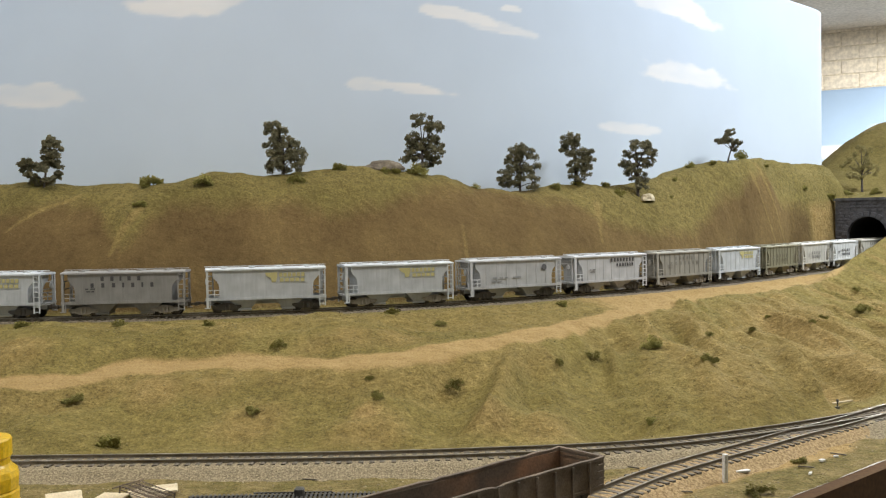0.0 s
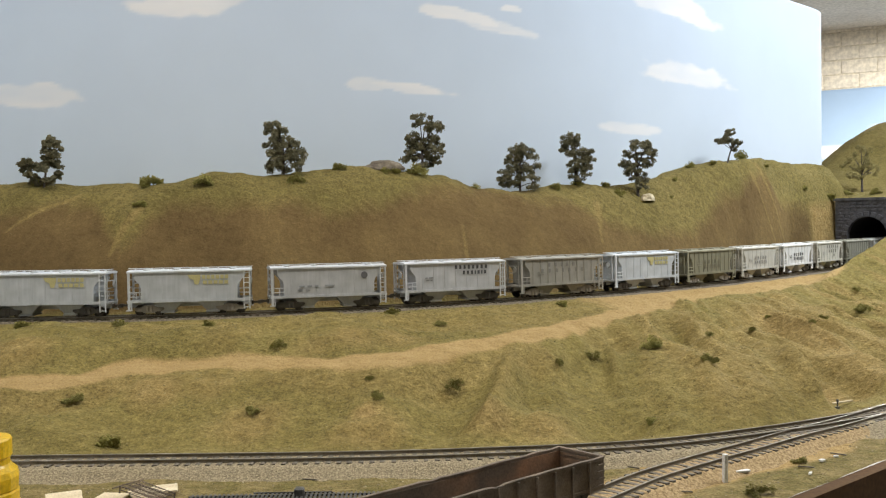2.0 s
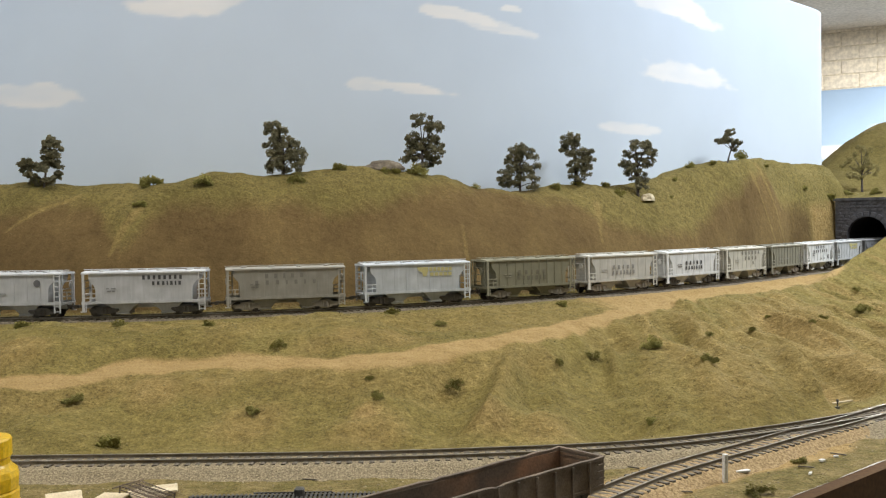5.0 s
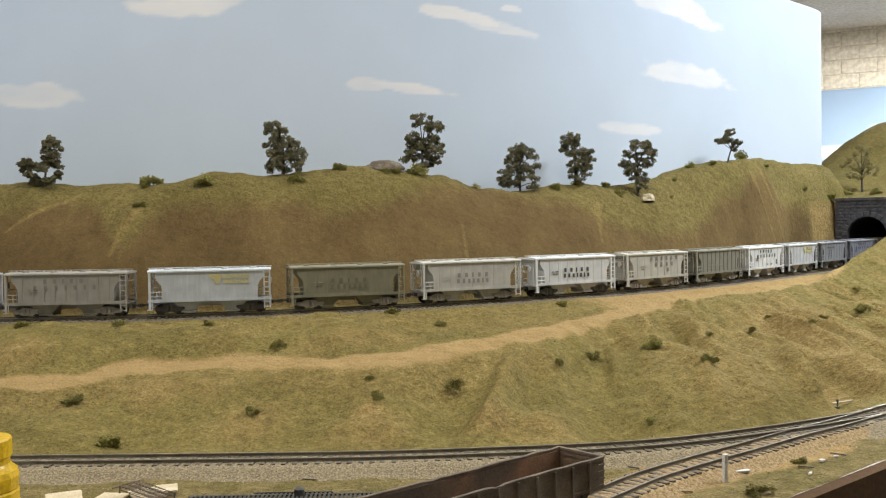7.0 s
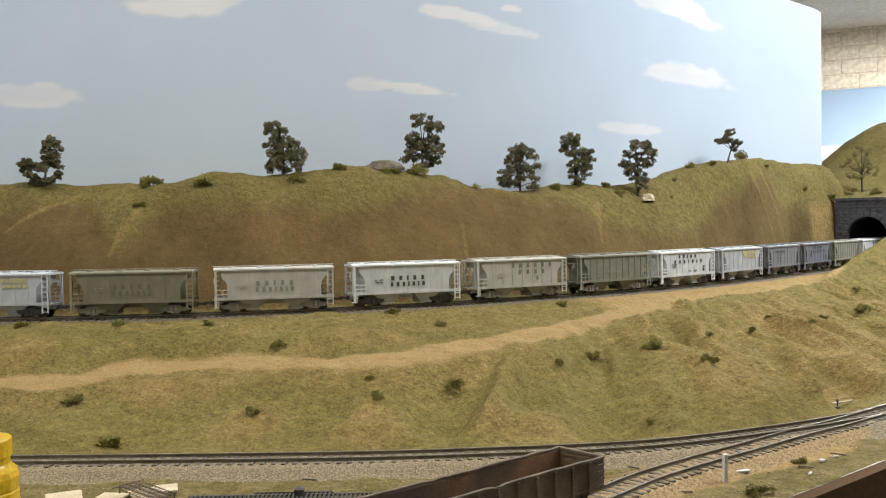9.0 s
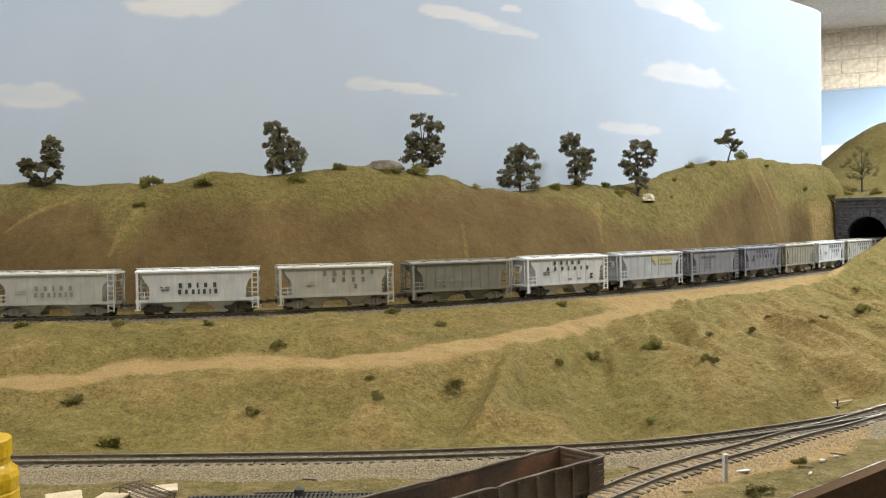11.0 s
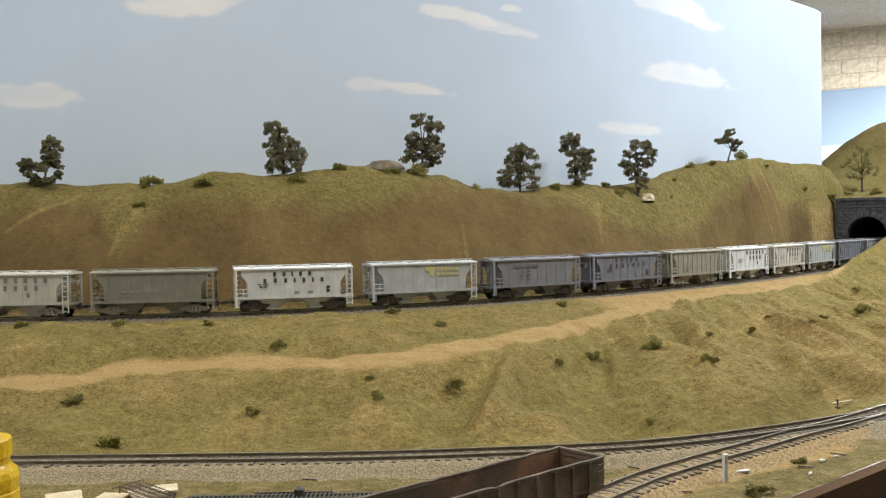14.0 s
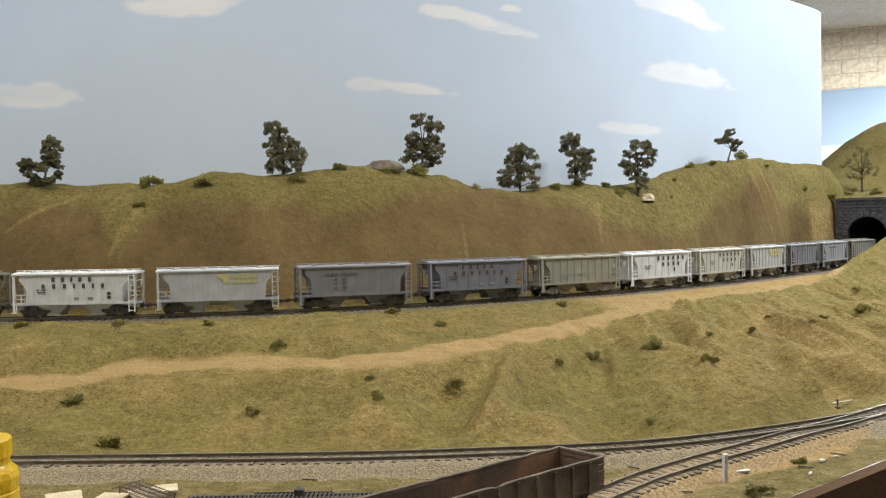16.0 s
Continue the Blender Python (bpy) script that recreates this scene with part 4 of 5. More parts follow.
def both(fn):
    def run(root):
        for side in (1, -1):
            fn(root, side)
    return run


def small_data(root, side, colour):
    bars(root, [(0.0300, 0.0012, [0.003, -0.002, 0.005]), (0.0272, 0.0012, [0.004, -0.001, 0.003])], colour, -0.034, side)


def mark_two_rows(colour, low=0.0337, plates=False):
    """A five-letter row over a seven-letter row, widely spaced."""
    def fn(root, side):
        bars(root, [(low + 0.0070, 0.0050, letters(5, 0.0045, 0.0056, (2,)))], colour, -0.0025, side)
        bars(root, [(low, 0.0050, letters(7, 0.0043, 0.0068, (3, 5)))], colour, -0.0010, side)
        small_data(root, side, colour)
        if plates:
            bars(root, [(0.0252, 0.0030, [0.0038]), (0.0214, 0.0030, [0.0038])], (0.05, 0.05, 0.05), 0.0365, side)
            bars(root, [(0.0205, 0.0022, [0.005, -0.009, 0.006])], tuple(c * 2.4 + 0.1 for c in colour), 0.010, side)
    return both(fn)


def mark_compact(colour, mid=0.000):
    def fn(root, side):
        bars(root, [(0.0316, 0.0054, letters(5, 0.0046, 0.0050, (2,)))], colour, mid, side)
        bars(root, [(0.0247, 0.0052, letters(7, 0.0040, 0.0030, (3, 5)))], colour, mid, side)
        small_data(root, side, tuple(c * 1.6 + 0.05 for c in colour))
    return both(fn)


def mark_upper_right(colour):
    def fn(root, side):
        bars(root, [(0.0412, 0.0048, letters(8, 0.0036, 0.0019))], colour, 0.019, side)
        bars(root, [(0.0348, 0.0044, letters(7, 0.0034, 0.0018, (3, 5)))], colour, 0.0235, side)
        small_data(root, side, tuple(c * 2 + 0.1 for c in colour))
    return both(fn)


def mark_gold(root, side):
    hang("wing_mark", FORM["wing_mark"], root, pose(side * 0.0050, -side * (WIDE + 0.00062), 0.0376, 0, 0, 0 if side > 0 else 180) @ Matrix.Diagonal((0.0135, 1, 0.0105, 1)), "gold wing mark", GOLD)
    bars(root, [(0.0402, 0.0046, letters(6, 0.0046, 0.0002))], GOLD, 0.0272, side)
    bars(root, [(0.0345, 0.0042, letters(5, 0.0054, 0.0002))], GOLD, 0.0275, side)


def mark_six_four(colour, mid):
    def fn(root, side):
        bars(root, [(0.0402, 0.0056, letters(6, 0.0048, 0.0058))], colour, mid, side)
        bars(root, [(0.0322, 0.0056, letters(4, 0.0046, 0.0064))], colour, mid, side)
        bars(root, [(0.0246, 0.0050, [0.0040])], colour, mid + 0.008, side)
        bars(root, [(0.0310, 0.0014, [0.003, -0.002, 0.006]), (0.0280, 0.0014, [0.010])], tuple(c * 1.5 + 0.15 for c in colour), -0.030, side)
    return both(fn)


def mark_data(colour):
    def fn(root, side):
        bars(root, [(0.0262, 0.0020, [0.006, -0.003, 0.005, -0.003, 0.004, -0.007, 0.011])], colour, -0.014, side)
        bars(root, [(0.0222, 0.0018, [0.006, -0.003, 0.005])], colour, -0.0285, side)
    return both(fn)


def mark_top_line(colour):
    """A thin line of data high on the side over two short columns."""
    def fn(root, side):
        bars(root, [(0.0384, 0.0024, [0.006, -0.001, 0.008, -0.002, 0.009, -0.0015, 0.010])], colour, -0.017, side)
        for z in (0.0330, 0.0280, 0.0235):
            bars(root, [(z, 0.0022, [0.0028, -0.006, 0.0042])], colour, -0.018, side)
    return both(fn)


def mark_emblem(root):
    mark_data((0.28, 0.29, 0.30))(root)
    for side in (1, -1):
        hang("emblem", FORM["emblem"], root, pose(side * 0.0390, -side * (WIDE + 0.00062), 0.0370) @ Matrix.Diagonal((0.0075, 1, 0.0075, 1)), "dark round emblem", (0.11, 0.11, 0.12))


MARK = {"dark": mark_two_rows(INK), "plates": mark_two_rows(INK, plates=True), "faded": mark_two_rows((0.20, 0.19, 0.17), 0.0320), "compact": mark_compact(INK), "compact_faded": mark_compact((0.25, 0.245, 0.235)),
        "right": mark_upper_right(INK), "gold": both(mark_gold), "belt": mark_six_four((0.06, 0.06, 0.06), 0.0185), "belt_faded": mark_six_four((0.185, 0.175, 0.150), 0.0125),
        "data": mark_top_line((0.11, 0.11, 0.125)), "ghost": mark_compact((0.145, 0.135, 0.095)), "blank": mark_data((0.24, 0.24, 0.22)), "emblem": mark_emblem}
GREY, PALE, WHITE_C, TAN, OLIVE = (0.24, 0.235, 0.23), (0.46, 0.485, 0.51), (0.60, 0.61, 0.61), (0.28, 0.268, 0.235), (0.20, 0.19, 0.13)
SOOTY, DUSTY = (0.065, 0.058, 0.05), (0.27, 0.245, 0.21)
TRAIN = (
    (PALE, SOOTY, False, "gold", "pale grey covered hopper car with gold lettering"),
    (GREY, DUSTY, False, "dark", "dull grey weathered hopper car with black lettering"),
    (PALE, SOOTY, False, "gold", "pale grey hopper car, gold lettering, black trucks"),
    (PALE, DUSTY, False, "gold", "pale grey hopper car, gold lettering, dusty trucks"),
    ((0.43, 0.44, 0.455), SOOTY, False, "emblem", "light grey hopper car with round dark emblem"),
    ((0.46, 0.47, 0.49), SOOTY, False, "right", "bluish white hopper car, black lettering at one end"),
    (TAN, DUSTY, True, "faded", "tan grey ribbed hopper car with faded lettering"),
    ((0.47, 0.50, 0.53), SOOTY, False, "gold", "bluish pale grey hopper car with gold lettering"),
    (OLIVE, DUSTY, True, "ghost", "dirty olive brown hopper car"),
    ((0.46, 0.45, 0.41), DUSTY, False, "compact_faded", "dusty cream grey hopper car with faded lettering"),
    (WHITE_C, SOOTY, False, "compact", "clean white hopper car with black lettering"),
    ((0.45, 0.435, 0.38), DUSTY, False, "belt_faded", "cream hopper car with worn grey lettering"),
    ((0.205, 0.20, 0.160), DUSTY, True, "blank", "grimy olive grey hopper car"),
    (WHITE_C, SOOTY, False, "plates", "white hopper car with wide spaced black lettering"),
    ((0.42, 0.435, 0.45), SOOTY, False, "gold", "light grey hopper car with faint gold lettering"),
    ((0.195, 0.20, 0.215), SOOTY, False, "data", "dark slate grey hopper car with faint lettering"),
    ((0.170, 0.175, 0.205), SOOTY, False, "plates", "dark blue grey hopper car with black lettering"),
    ((0.275, 0.262, 0.212), DUSTY, True, "blank", "dull tan ribbed hopper car"),
    (WHITE_C, SOOTY, False, "belt", "white hopper car with large black lettering"),
    ((0.46, 0.445, 0.39), DUSTY, True, "belt", "cream hopper car with large black lettering"),
    ((0.38, 0.385, 0.375), SOOTY, True, "gold", "pale cream ribbed hopper car with gold lettering"),
    ((0.160, 0.162, 0.180), SOOTY, True, "data", "slate grey ribbed hopper car"),
    ((0.27, 0.272, 0.28), SOOTY, True, "data", "mid grey ribbed hopper car"),
    ((0.195, 0.188, 0.155), DUSTY, True, "blank", "tan grey dusty ribbed hopper car"),
)
CARS = [hopper_car(*spec) for spec in TRAIN]
START, PITCH, SPEED = 0.1690 - 0.0605, 0.150, 0.11570


def car_pose(s):
    """A car stands on the chord between its two trucks."""
    x0, y0 = along(s - 0.0425)
    x1, y1 = along(s + 0.0425)
    return pose(float(x0 + x1) / 2, float(y0 + y1) / 2, float(grade(s)), 0, 0, math.degrees(math.atan2(y1 - y0, x1 - x0)))


# ---- gondola on the siding ----
def gondola():
    root = empty_at("gondola_car", pose(0.0772 - 0.0875 * math.cos(radians(42)), 0.5405 - 0.0875 * math.sin(radians(42)), LOW_RAIL, 0, 0, 42),
                    "rusty brown empty gondola car parked on the siding", "gondola car")
    L, W, top, low = 0.0875, 0.0160, 0.0262, 0.0095
    for side in (-1, 1):
        bm = bmesh.new()
        box(bm, -L, L, side * W - 0.0004, side * W + 0.0004, low, top - 0.001)
        wall = part("side_wall", bm, RUST_BOX, root)
        bm = bmesh.new()
        dent = 0.004 if side < 0 else -0.012
        rings = []
        for x in np.linspace(-L, L, 57):
            dip = 0.0013 * math.exp(-((x - dent) / 0.0035) ** 2) + 0.0003 * float(lattice(x * 90, side * 3.0, 91))
            push = side * W + 0.0008 * math.exp(-((x - dent) / 0.010) ** 2) + 0.0004 * float(lattice(x * 40, side * 5.0, 93))
            rings.append([bm.verts.new((float(x), push + a, top - dip + b)) for a, b in ((-0.0009, -0.0018), (0.0009, -0.0018), (0.0010, -0.0003), (0.0007, 0), (-0.0007, 0), (-0.0010, -0.0003))])
        for p, q in zip(rings, rings[1:]):
            for k in range(6):
                bm.faces.new((p[k], p[(k + 1) % 6], q[(k + 1) % 6], q[k]))
        bm.faces.new(rings[0][::-1])
        bm.faces.new(rings[-1])
        part("top_rail", bm, RUST_BOX, root, "bent top rail")
        for k, x in enumerate(np.linspace(-L + 0.006, L - 0.013, 12)):
            bm = bmesh.new()
            y = side * (W + 0.0009)
            v = box(bm, x - 0.0007, x + 0.0007, y - 0.0008, y + 0.0008, low - 0.0025, top - 0.0014)
            part("side_post", bm, RUST_BOX, wall)
        bm = bmesh.new()
        for k in range(4):
            z = 0.0105 + k * 0.0038
            box(bm, L - 0.0068, L - 0.0022, side * (W + 0.0016) - 0.0003, side * (W + 0.0016) + 0.0003, z, z + 0.0006)
        part("grab_irons", bm, RUST_BOX, wall)
        bm = bmesh.new()
        box(bm, -L, L, side * W - 0.0009, side * W + 0.0009, low - 0.0012, low + 0.0006)
        part("side_sill", bm, RUST_BOX, wall)
    for end in (-1, 1):
        bm = bmesh.new()
        box(bm, end * L - 0.0005, end * L + 0.0005, -W, W, low, top)
        for z in (0.0135, 0.0175, 0.0215, 0.0255):
            box(bm, end * L - 0.0012, end * L + 0.0012, -W, W, z - 0.0006, z + 0.0006)
        part("end_wall", bm, RUST_BOX, root)
        tr = hang("truck", FORM["truck"], root, pose(end * 0.062, 0, -0.0005), "", (0.06, 0.05, 0.04))
        for x in (-0.0100, 0.0100):
            hang("wheelset", FORM["wheelset"], tr, pose(x, 0, 0.0053))
        hang("coupler", FORM["coupler"], root, pose(end * (L + 0.001), 0, -0.001, 0, 0, 0 if end > 0 else 180))
    bm = bmesh.new()
    box(bm, -L + 0.0005, L - 0.0005, -W + 0.0004, W - 0.0004, low - 0.001, low + 0.0006)
    for side in (-1, 1):
        box(bm, -L + 0.0007, L - 0.0007, side * (W - 0.0008) - 0.0002, side * (W - 0.0008) + 0.0002, low + 0.0007, top - 0.0020)
    box(bm, L - 0.0012, L - 0.0008, -W + 0.0011, W - 0.0011, low + 0.0007, top - 0.0026)
    part("inner_lining", bm, RUST_IN, root, "orange rusted inside plates")
    bm = bmesh.new()
    box(bm, -L + 0.002, L - 0.002, -0.0025, 0.0025, 0.0078, 0.0085)
    part("centre_sill", bm, RUST_BOX, root)


gondola()


# ---- trees, bushes, rocks ----
def flakes(bm, centre, radius, count, rng, size):
    """A tuft of small crumpled leaf flakes."""
    for _ in range(count):
        d = Vector((rng.gauss(0, 1), rng.gauss(0, 1), rng.gauss(0, 0.8)))
        d = d.normalized() * (rng.random() ** 0.45)
        c = centre + Vector((d.x * radius[0], d.y * radius[1], d.z * radius[2]))
        k = size * rng.uniform(0.6, 1.4)
        a = Vector((rng.gauss(0, 1), rng.gauss(0, 1), rng.gauss(0, 1))).normalized() * k
        b = a.orthogonal().normalized() * k * rng.uniform(0.5, 0.9)
        e = a.cross(b).normalized() * k * 0.45
        v = [bm.verts.new(c + p) for p in (a, b, -a, -b)]
        w = bm.verts.new(c + e)
        for i in range(4):
            bm.faces.new((v[i], v[(i + 1) % 4], w))


def limb(bm, a, b, r0, r1, sides=6):
    d = (b - a).normalized()
    u = d.orthogonal().normalized()
    w = d.cross(u)
    rings = []
    for p, r in ((a, r0), (b, r1)):
        rings.append([bm.verts.new(p + (u * math.cos(t) + w * math.sin(t)) * r) for t in [2 * math.pi * k / sides for k in range(sides)]])
    for k in range(sides):
        j = (k + 1) % sides
        bm.faces.new((rings[0][k], rings[0][j], rings[1][j], rings[1][k]))
    bm.faces.new(rings[1])


def tree(s, n, tall, wide, tufts, seed, label, dry=False, lean=0.0):
    """tufts: (x, z, size) shares of width and height, where the clumps of leaves sit."""
    rng = random.Random(seed)
    x, y, z = stand(s, n, -0.001)
    root = empty_at("tree", pose(x, y, z), label, "tree", "model trees on the ridge")
    bm, leaf = bmesh.new(), bmesh.new()
    r = tall * 0.020
    fork = Vector((lean * wide * 0.3, 0, tall * 0.30))
    limb(bm, Vector((0, 0, 0)), fork, r * 1.35, r)
    spine = Vector((lean * wide * 0.7, 0, tall * 0.62))
    limb(bm, fork, spine, r, r * 0.6)
    for tx, tz, size in tufts:
        c = Vector((tx * wide, rng.uniform(-0.22, 0.22) * wide, tz * tall))
        start = fork.lerp(spine, max(0.0, min(1.0, (tz - 0.35) * 1.3))) if tz > 0.3 else Vector((0, 0, tall * 0.12))
        mid = start.lerp(c, 0.55) + Vector((0, 0, tall * 0.02))
        limb(bm, start, mid, r * 0.55, r * 0.4, 5)
        limb(bm, mid, c, r * 0.4, r * 0.2, 5)
        q = size * wide
        for _ in range(9):
            o = Vector((rng.uniform(-1, 1) * q, rng.uniform(-1, 1) * q, rng.uniform(-0.85, 0.85) * q)) * 1.0
            k = rng.uniform(0.35, 0.62) * q
            flakes(leaf, c + o, (k, k, k * 0.85), 34 if dry else 60, rng, 0.0015)
    part("trunk", bm, BARK, root)
    part("crown", leaf, LEAF_DRY if dry else LEAF, root)


DARK_TREE = "dark olive model tree, clumped leaves,"
tree(0.094, 0.158, 0.063, 0.050, ((0.24, 0.93, 0.12), (0.34, 0.87, 0.10), (0.12, 0.80, 0.13), (0.26, 0.74, 0.14), (0.10, 0.66, 0.13), (0.27, 0.60, 0.13), (0.08, 0.53, 0.14), (0.20, 0.46, 0.13), (0.02, 0.40, 0.12), (-0.38, 0.46, 0.13), (-0.24, 0.42, 0.11), (-0.40, 0.34, 0.12), (-0.22, 0.26, 0.12), (-0.34, 0.14, 0.11), (0.28, 0.27, 0.12), (0.24, 0.14, 0.13), (0.10, 0.08, 0.09), (-0.12, 0.10, 0.09)), 3, DARK_TREE + " at the dip of the ridge", lean=0.15)
tree(0.446, 0.166, 0.066, 0.051, ((-0.30, 0.92, 0.18), (-0.12, 0.88, 0.20), (-0.22, 0.76, 0.20), (-0.18, 0.62, 0.22), (-0.25, 0.50, 0.22), (0.02, 0.46, 0.24), (0.25, 0.60, 0.22), (0.35, 0.45, 0.22), (0.30, 0.28, 0.22), (0.05, 0.26, 0.24), (-0.15, 0.32, 0.24), (-0.20, 0.15, 0.18), (0.18, 0.14, 0.18)), 5, "bushy dark olive model tree, full down to its foot")
tree(0.672, 0.166, 0.078, 0.054, ((-0.05, 0.94, 0.18), (0.10, 0.88, 0.18), (0.32, 0.86, 0.18), (0.28, 0.72, 0.20), (-0.30, 0.66, 0.20), (-0.22, 0.56, 0.17), (0.35, 0.54, 0.18), (0.10, 0.50, 0.17), (0.30, 0.40, 0.20), (0.05, 0.32, 0.20), (-0.32, 0.34, 0.20), (-0.20, 0.40, 0.15), (0.32, 0.24, 0.12), (0.02, 0.12, 0.13)), 7, "tall dark olive model tree with open branches")
tree(0.864, 0.168, 0.066, 0.058, ((0.10, 0.92, 0.18), (-0.05, 0.80, 0.20), (0.20, 0.76, 0.18), (-0.20, 0.72, 0.15), (0.05, 0.62, 0.22), (0.30, 0.56, 0.18), (-0.15, 0.50, 0.20), (-0.35, 0.38, 0.18), (-0.25, 0.28, 0.20), (0.12, 0.40, 0.20), (0.35, 0.20, 0.18), (-0.40, 0.22, 0.12), (-0.05, 0.25, 0.12)), 9, "spreading dark olive model tree with bare foot")
tree(0.982, 0.157, 0.074, 0.050, ((-0.20, 0.94, 0.20), (-0.02, 0.92, 0.16), (-0.25, 0.80, 0.18), (-0.08, 0.70, 0.22), (0.02, 0.58, 0.22), (0.30, 0.58, 0.18), (0.35, 0.46, 0.20), (0.12, 0.42, 0.22), (0.28, 0.30, 0.18), (0.02, 0.22, 0.20), (-0.05, 0.36, 0.16)), 11, "narrow dark olive model tree with crooked crown")
tree(1.094, 0.118, 0.086, 0.050, ((-0.10, 0.93, 0.16), (0.32, 0.92, 0.14), (0.20, 0.84, 0.18), (-0.18, 0.80, 0.20), (-0.02, 0.74, 0.18), (0.34, 0.72, 0.18), (0.30, 0.58, 0.18), (-0.28, 0.62, 0.20), (-0.28, 0.50, 0.20), (-0.12, 0.40, 0.20), (0.10, 0.34, 0.22), (0.16, 0.24, 0.18), (-0.05, 0.52, 0.14)), 13, "tall dark olive model tree beside a pale rock")
tree(1.375, 0.104, 0.057, 0.043, ((0.20, 0.92, 0.18), (0.02, 0.86, 0.13), (-0.18, 0.72, 0.18), (-0.32, 0.66, 0.12), (0.10, 0.66, 0.14), (0.36, 0.58, 0.16), (0.30, 0.66, 0.12), (0.38, 0.46, 0.12)), 15, "small thin dark model tree on the bare hilltop", lean=0.35)
tree(2.005, 0.101, 0.102, 0.074, ((-0.02, 0.96, 0.13), (0.20, 0.92, 0.12), (-0.22, 0.80, 0.14), (0.10, 0.76, 0.12), (-0.30, 0.60, 0.15), (0.28, 0.55, 0.13), (0.36, 0.46, 0.14), (-0.10, 0.52, 0.12), (-0.40, 0.38, 0.12), (-0.15, 0.34, 0.12), (0.08, 0.64, 0.10)), 17, "sparse yellowish brown model tree above the tunnel", dry=True)


def bush_mesh(seed, mat):
    rng = random.Random(seed)
    bm = bmesh.new()
    for k in range(9):
        c = Vector((rng.uniform(-0.36, 0.36), rng.uniform(-0.28, 0.28), rng.uniform(0.06, 0.42)))
        r = rng.uniform(0.13, 0.24)
        flakes(bm, c, (r, r, r * 0.9), 70, rng, 0.048)
    return finish(bm, "bush", mat)


BUSHES = [bush_mesh(k, BUSH if k % 3 else BUSH_LIGHT) for k in range(6)]
BUSH_AT = (
    (0.172, -0.066, 0.0185), (0.262, -0.048, 0.0185), (0.352, -0.077, 0.0150), (0.412, -0.168, 0.0180), (0.54, -0.043, 0.0194), (0.58, -0.083, 0.0146), (0.74, -0.064, 0.0175),
    (0.47, -0.268, 0.0081), (0.53, -0.274, 0.0188), (0.47, -0.3, 0.0122), (0.264, -0.231, 0.0182), (0.39, -0.278, 0.0155), (0.304, -0.304, 0.0237), (0.62, -0.259, 0.0125),
    (0.66, -0.238, 0.0157), (0.71, -0.255, 0.0265), (0.71, -0.337, 0.0171), (0.93, -0.171, 0.013), (1.01, -0.14, 0.0104), (0.78, -0.25, 0.0097), (1.34, -0.122, 0.0169),
    (0.98, -0.217, 0.0097), (1.07, -0.183, 0.0175), (1.2, -0.178, 0.0266), (0.63, -0.379, 0.0132), (0.79, -0.368, 0.0139), (0.59, -0.571, 0.0164), (0.72, -0.48, 0.0063),
    (0.64, -0.524, 0.0111))
HILL_BUSH_AT = (
    (0.25, 0.153, 0.0335), (0.33, 0.136, 0.0266), (0.25, 0.11, 0.0194), (0.46, 0.141, 0.0255), (0.53, 0.163, 0.0228), (0.77, 0.165, 0.0151), (0.93, 0.154, 0.0238),
    (0.98, 0.153, 0.0202), (1.04, 0.142, 0.0206), (1.05, 0.122, 0.0205), (1.21, 0.119, 0.0154), (1.28, 0.129, 0.0204), (1.33, 0.108, 0.0184), (1.45, 0.108, 0.0316),
    (1.51, 0.091, 0.0149), (1.66, 0.078, 0.0158), (1.77, 0.07, 0.033), (1.93, 0.039, 0.0288), (1.94, 0.1, 0.0148), (0.66, 0.158, 0.0308), (1.17, 0.104, 0.0086),
    (0.08, 0.162, 0.0169), (0.622, 0.154, 0.020), (0.604, 0.154, 0.015), (1.86, 0.075, 0.022))


def plant_bushes(spots, label, group, shift, step):
    for k, (s, n, w) in enumerate(spots):
        x, y, z = stand(s, n, -0.0008)
        ob = new("bush", BUSHES[(k * step + shift) % 6])
        ob.matrix_basis = pose(x, y, z, 0, 0, k * 77) @ Matrix.Diagonal((w * 1.12, w * 0.95, w * 0.88, 1))
        tagged(ob, label, "bush", group)


plant_bushes(BUSH_AT, "low dark green foam bush on dry grass", "bushes on the slope", 0, 1)
plant_bushes(HILL_BUSH_AT, "low olive green foam bush on the hill", "bushes on the hill", 0, 3)


def rock(s, n, size, mat, seed, label):
    bm = bmesh.new()
    bmesh.ops.create_icosphere(bm, subdivisions=3, radius=1)
    for v in bm.verts:
        k = 1 + 0.35 * noise.noise(v.co * 1.3 + Vector((seed, 0, 0))) + 0.12 * noise.noise(v.co * 4)
        v.co = Vector((v.co.x * k * size[0], v.co.y * k * size[1], max(-0.3, v.co.z * k) * size[2]))
    x, y, z = stand(s, n)
    ob = new("rock", finish(bm, "rock", mat))
    ob.matrix_basis = pose(x, y, z + size[2] * 0.08, 0, 0, math.degrees(heading(s)))
    tagged(ob, label, "rock")


rock(0.605, 0.168, (0.026, 0.012, 0.0115), ROCK_DARK, 2.0, "flat brown boulder on the ridge top")
rock(1.110, 0.111, (0.0150, 0.009, 0.0085), ROCK_PALE, 5.0, "pale tan boulder beside a tree")


# ---- small things in the yard ----
def yard_z(x, y):
    s, n = on_track(x, y)
    return float(ground_height(s, n)[0])


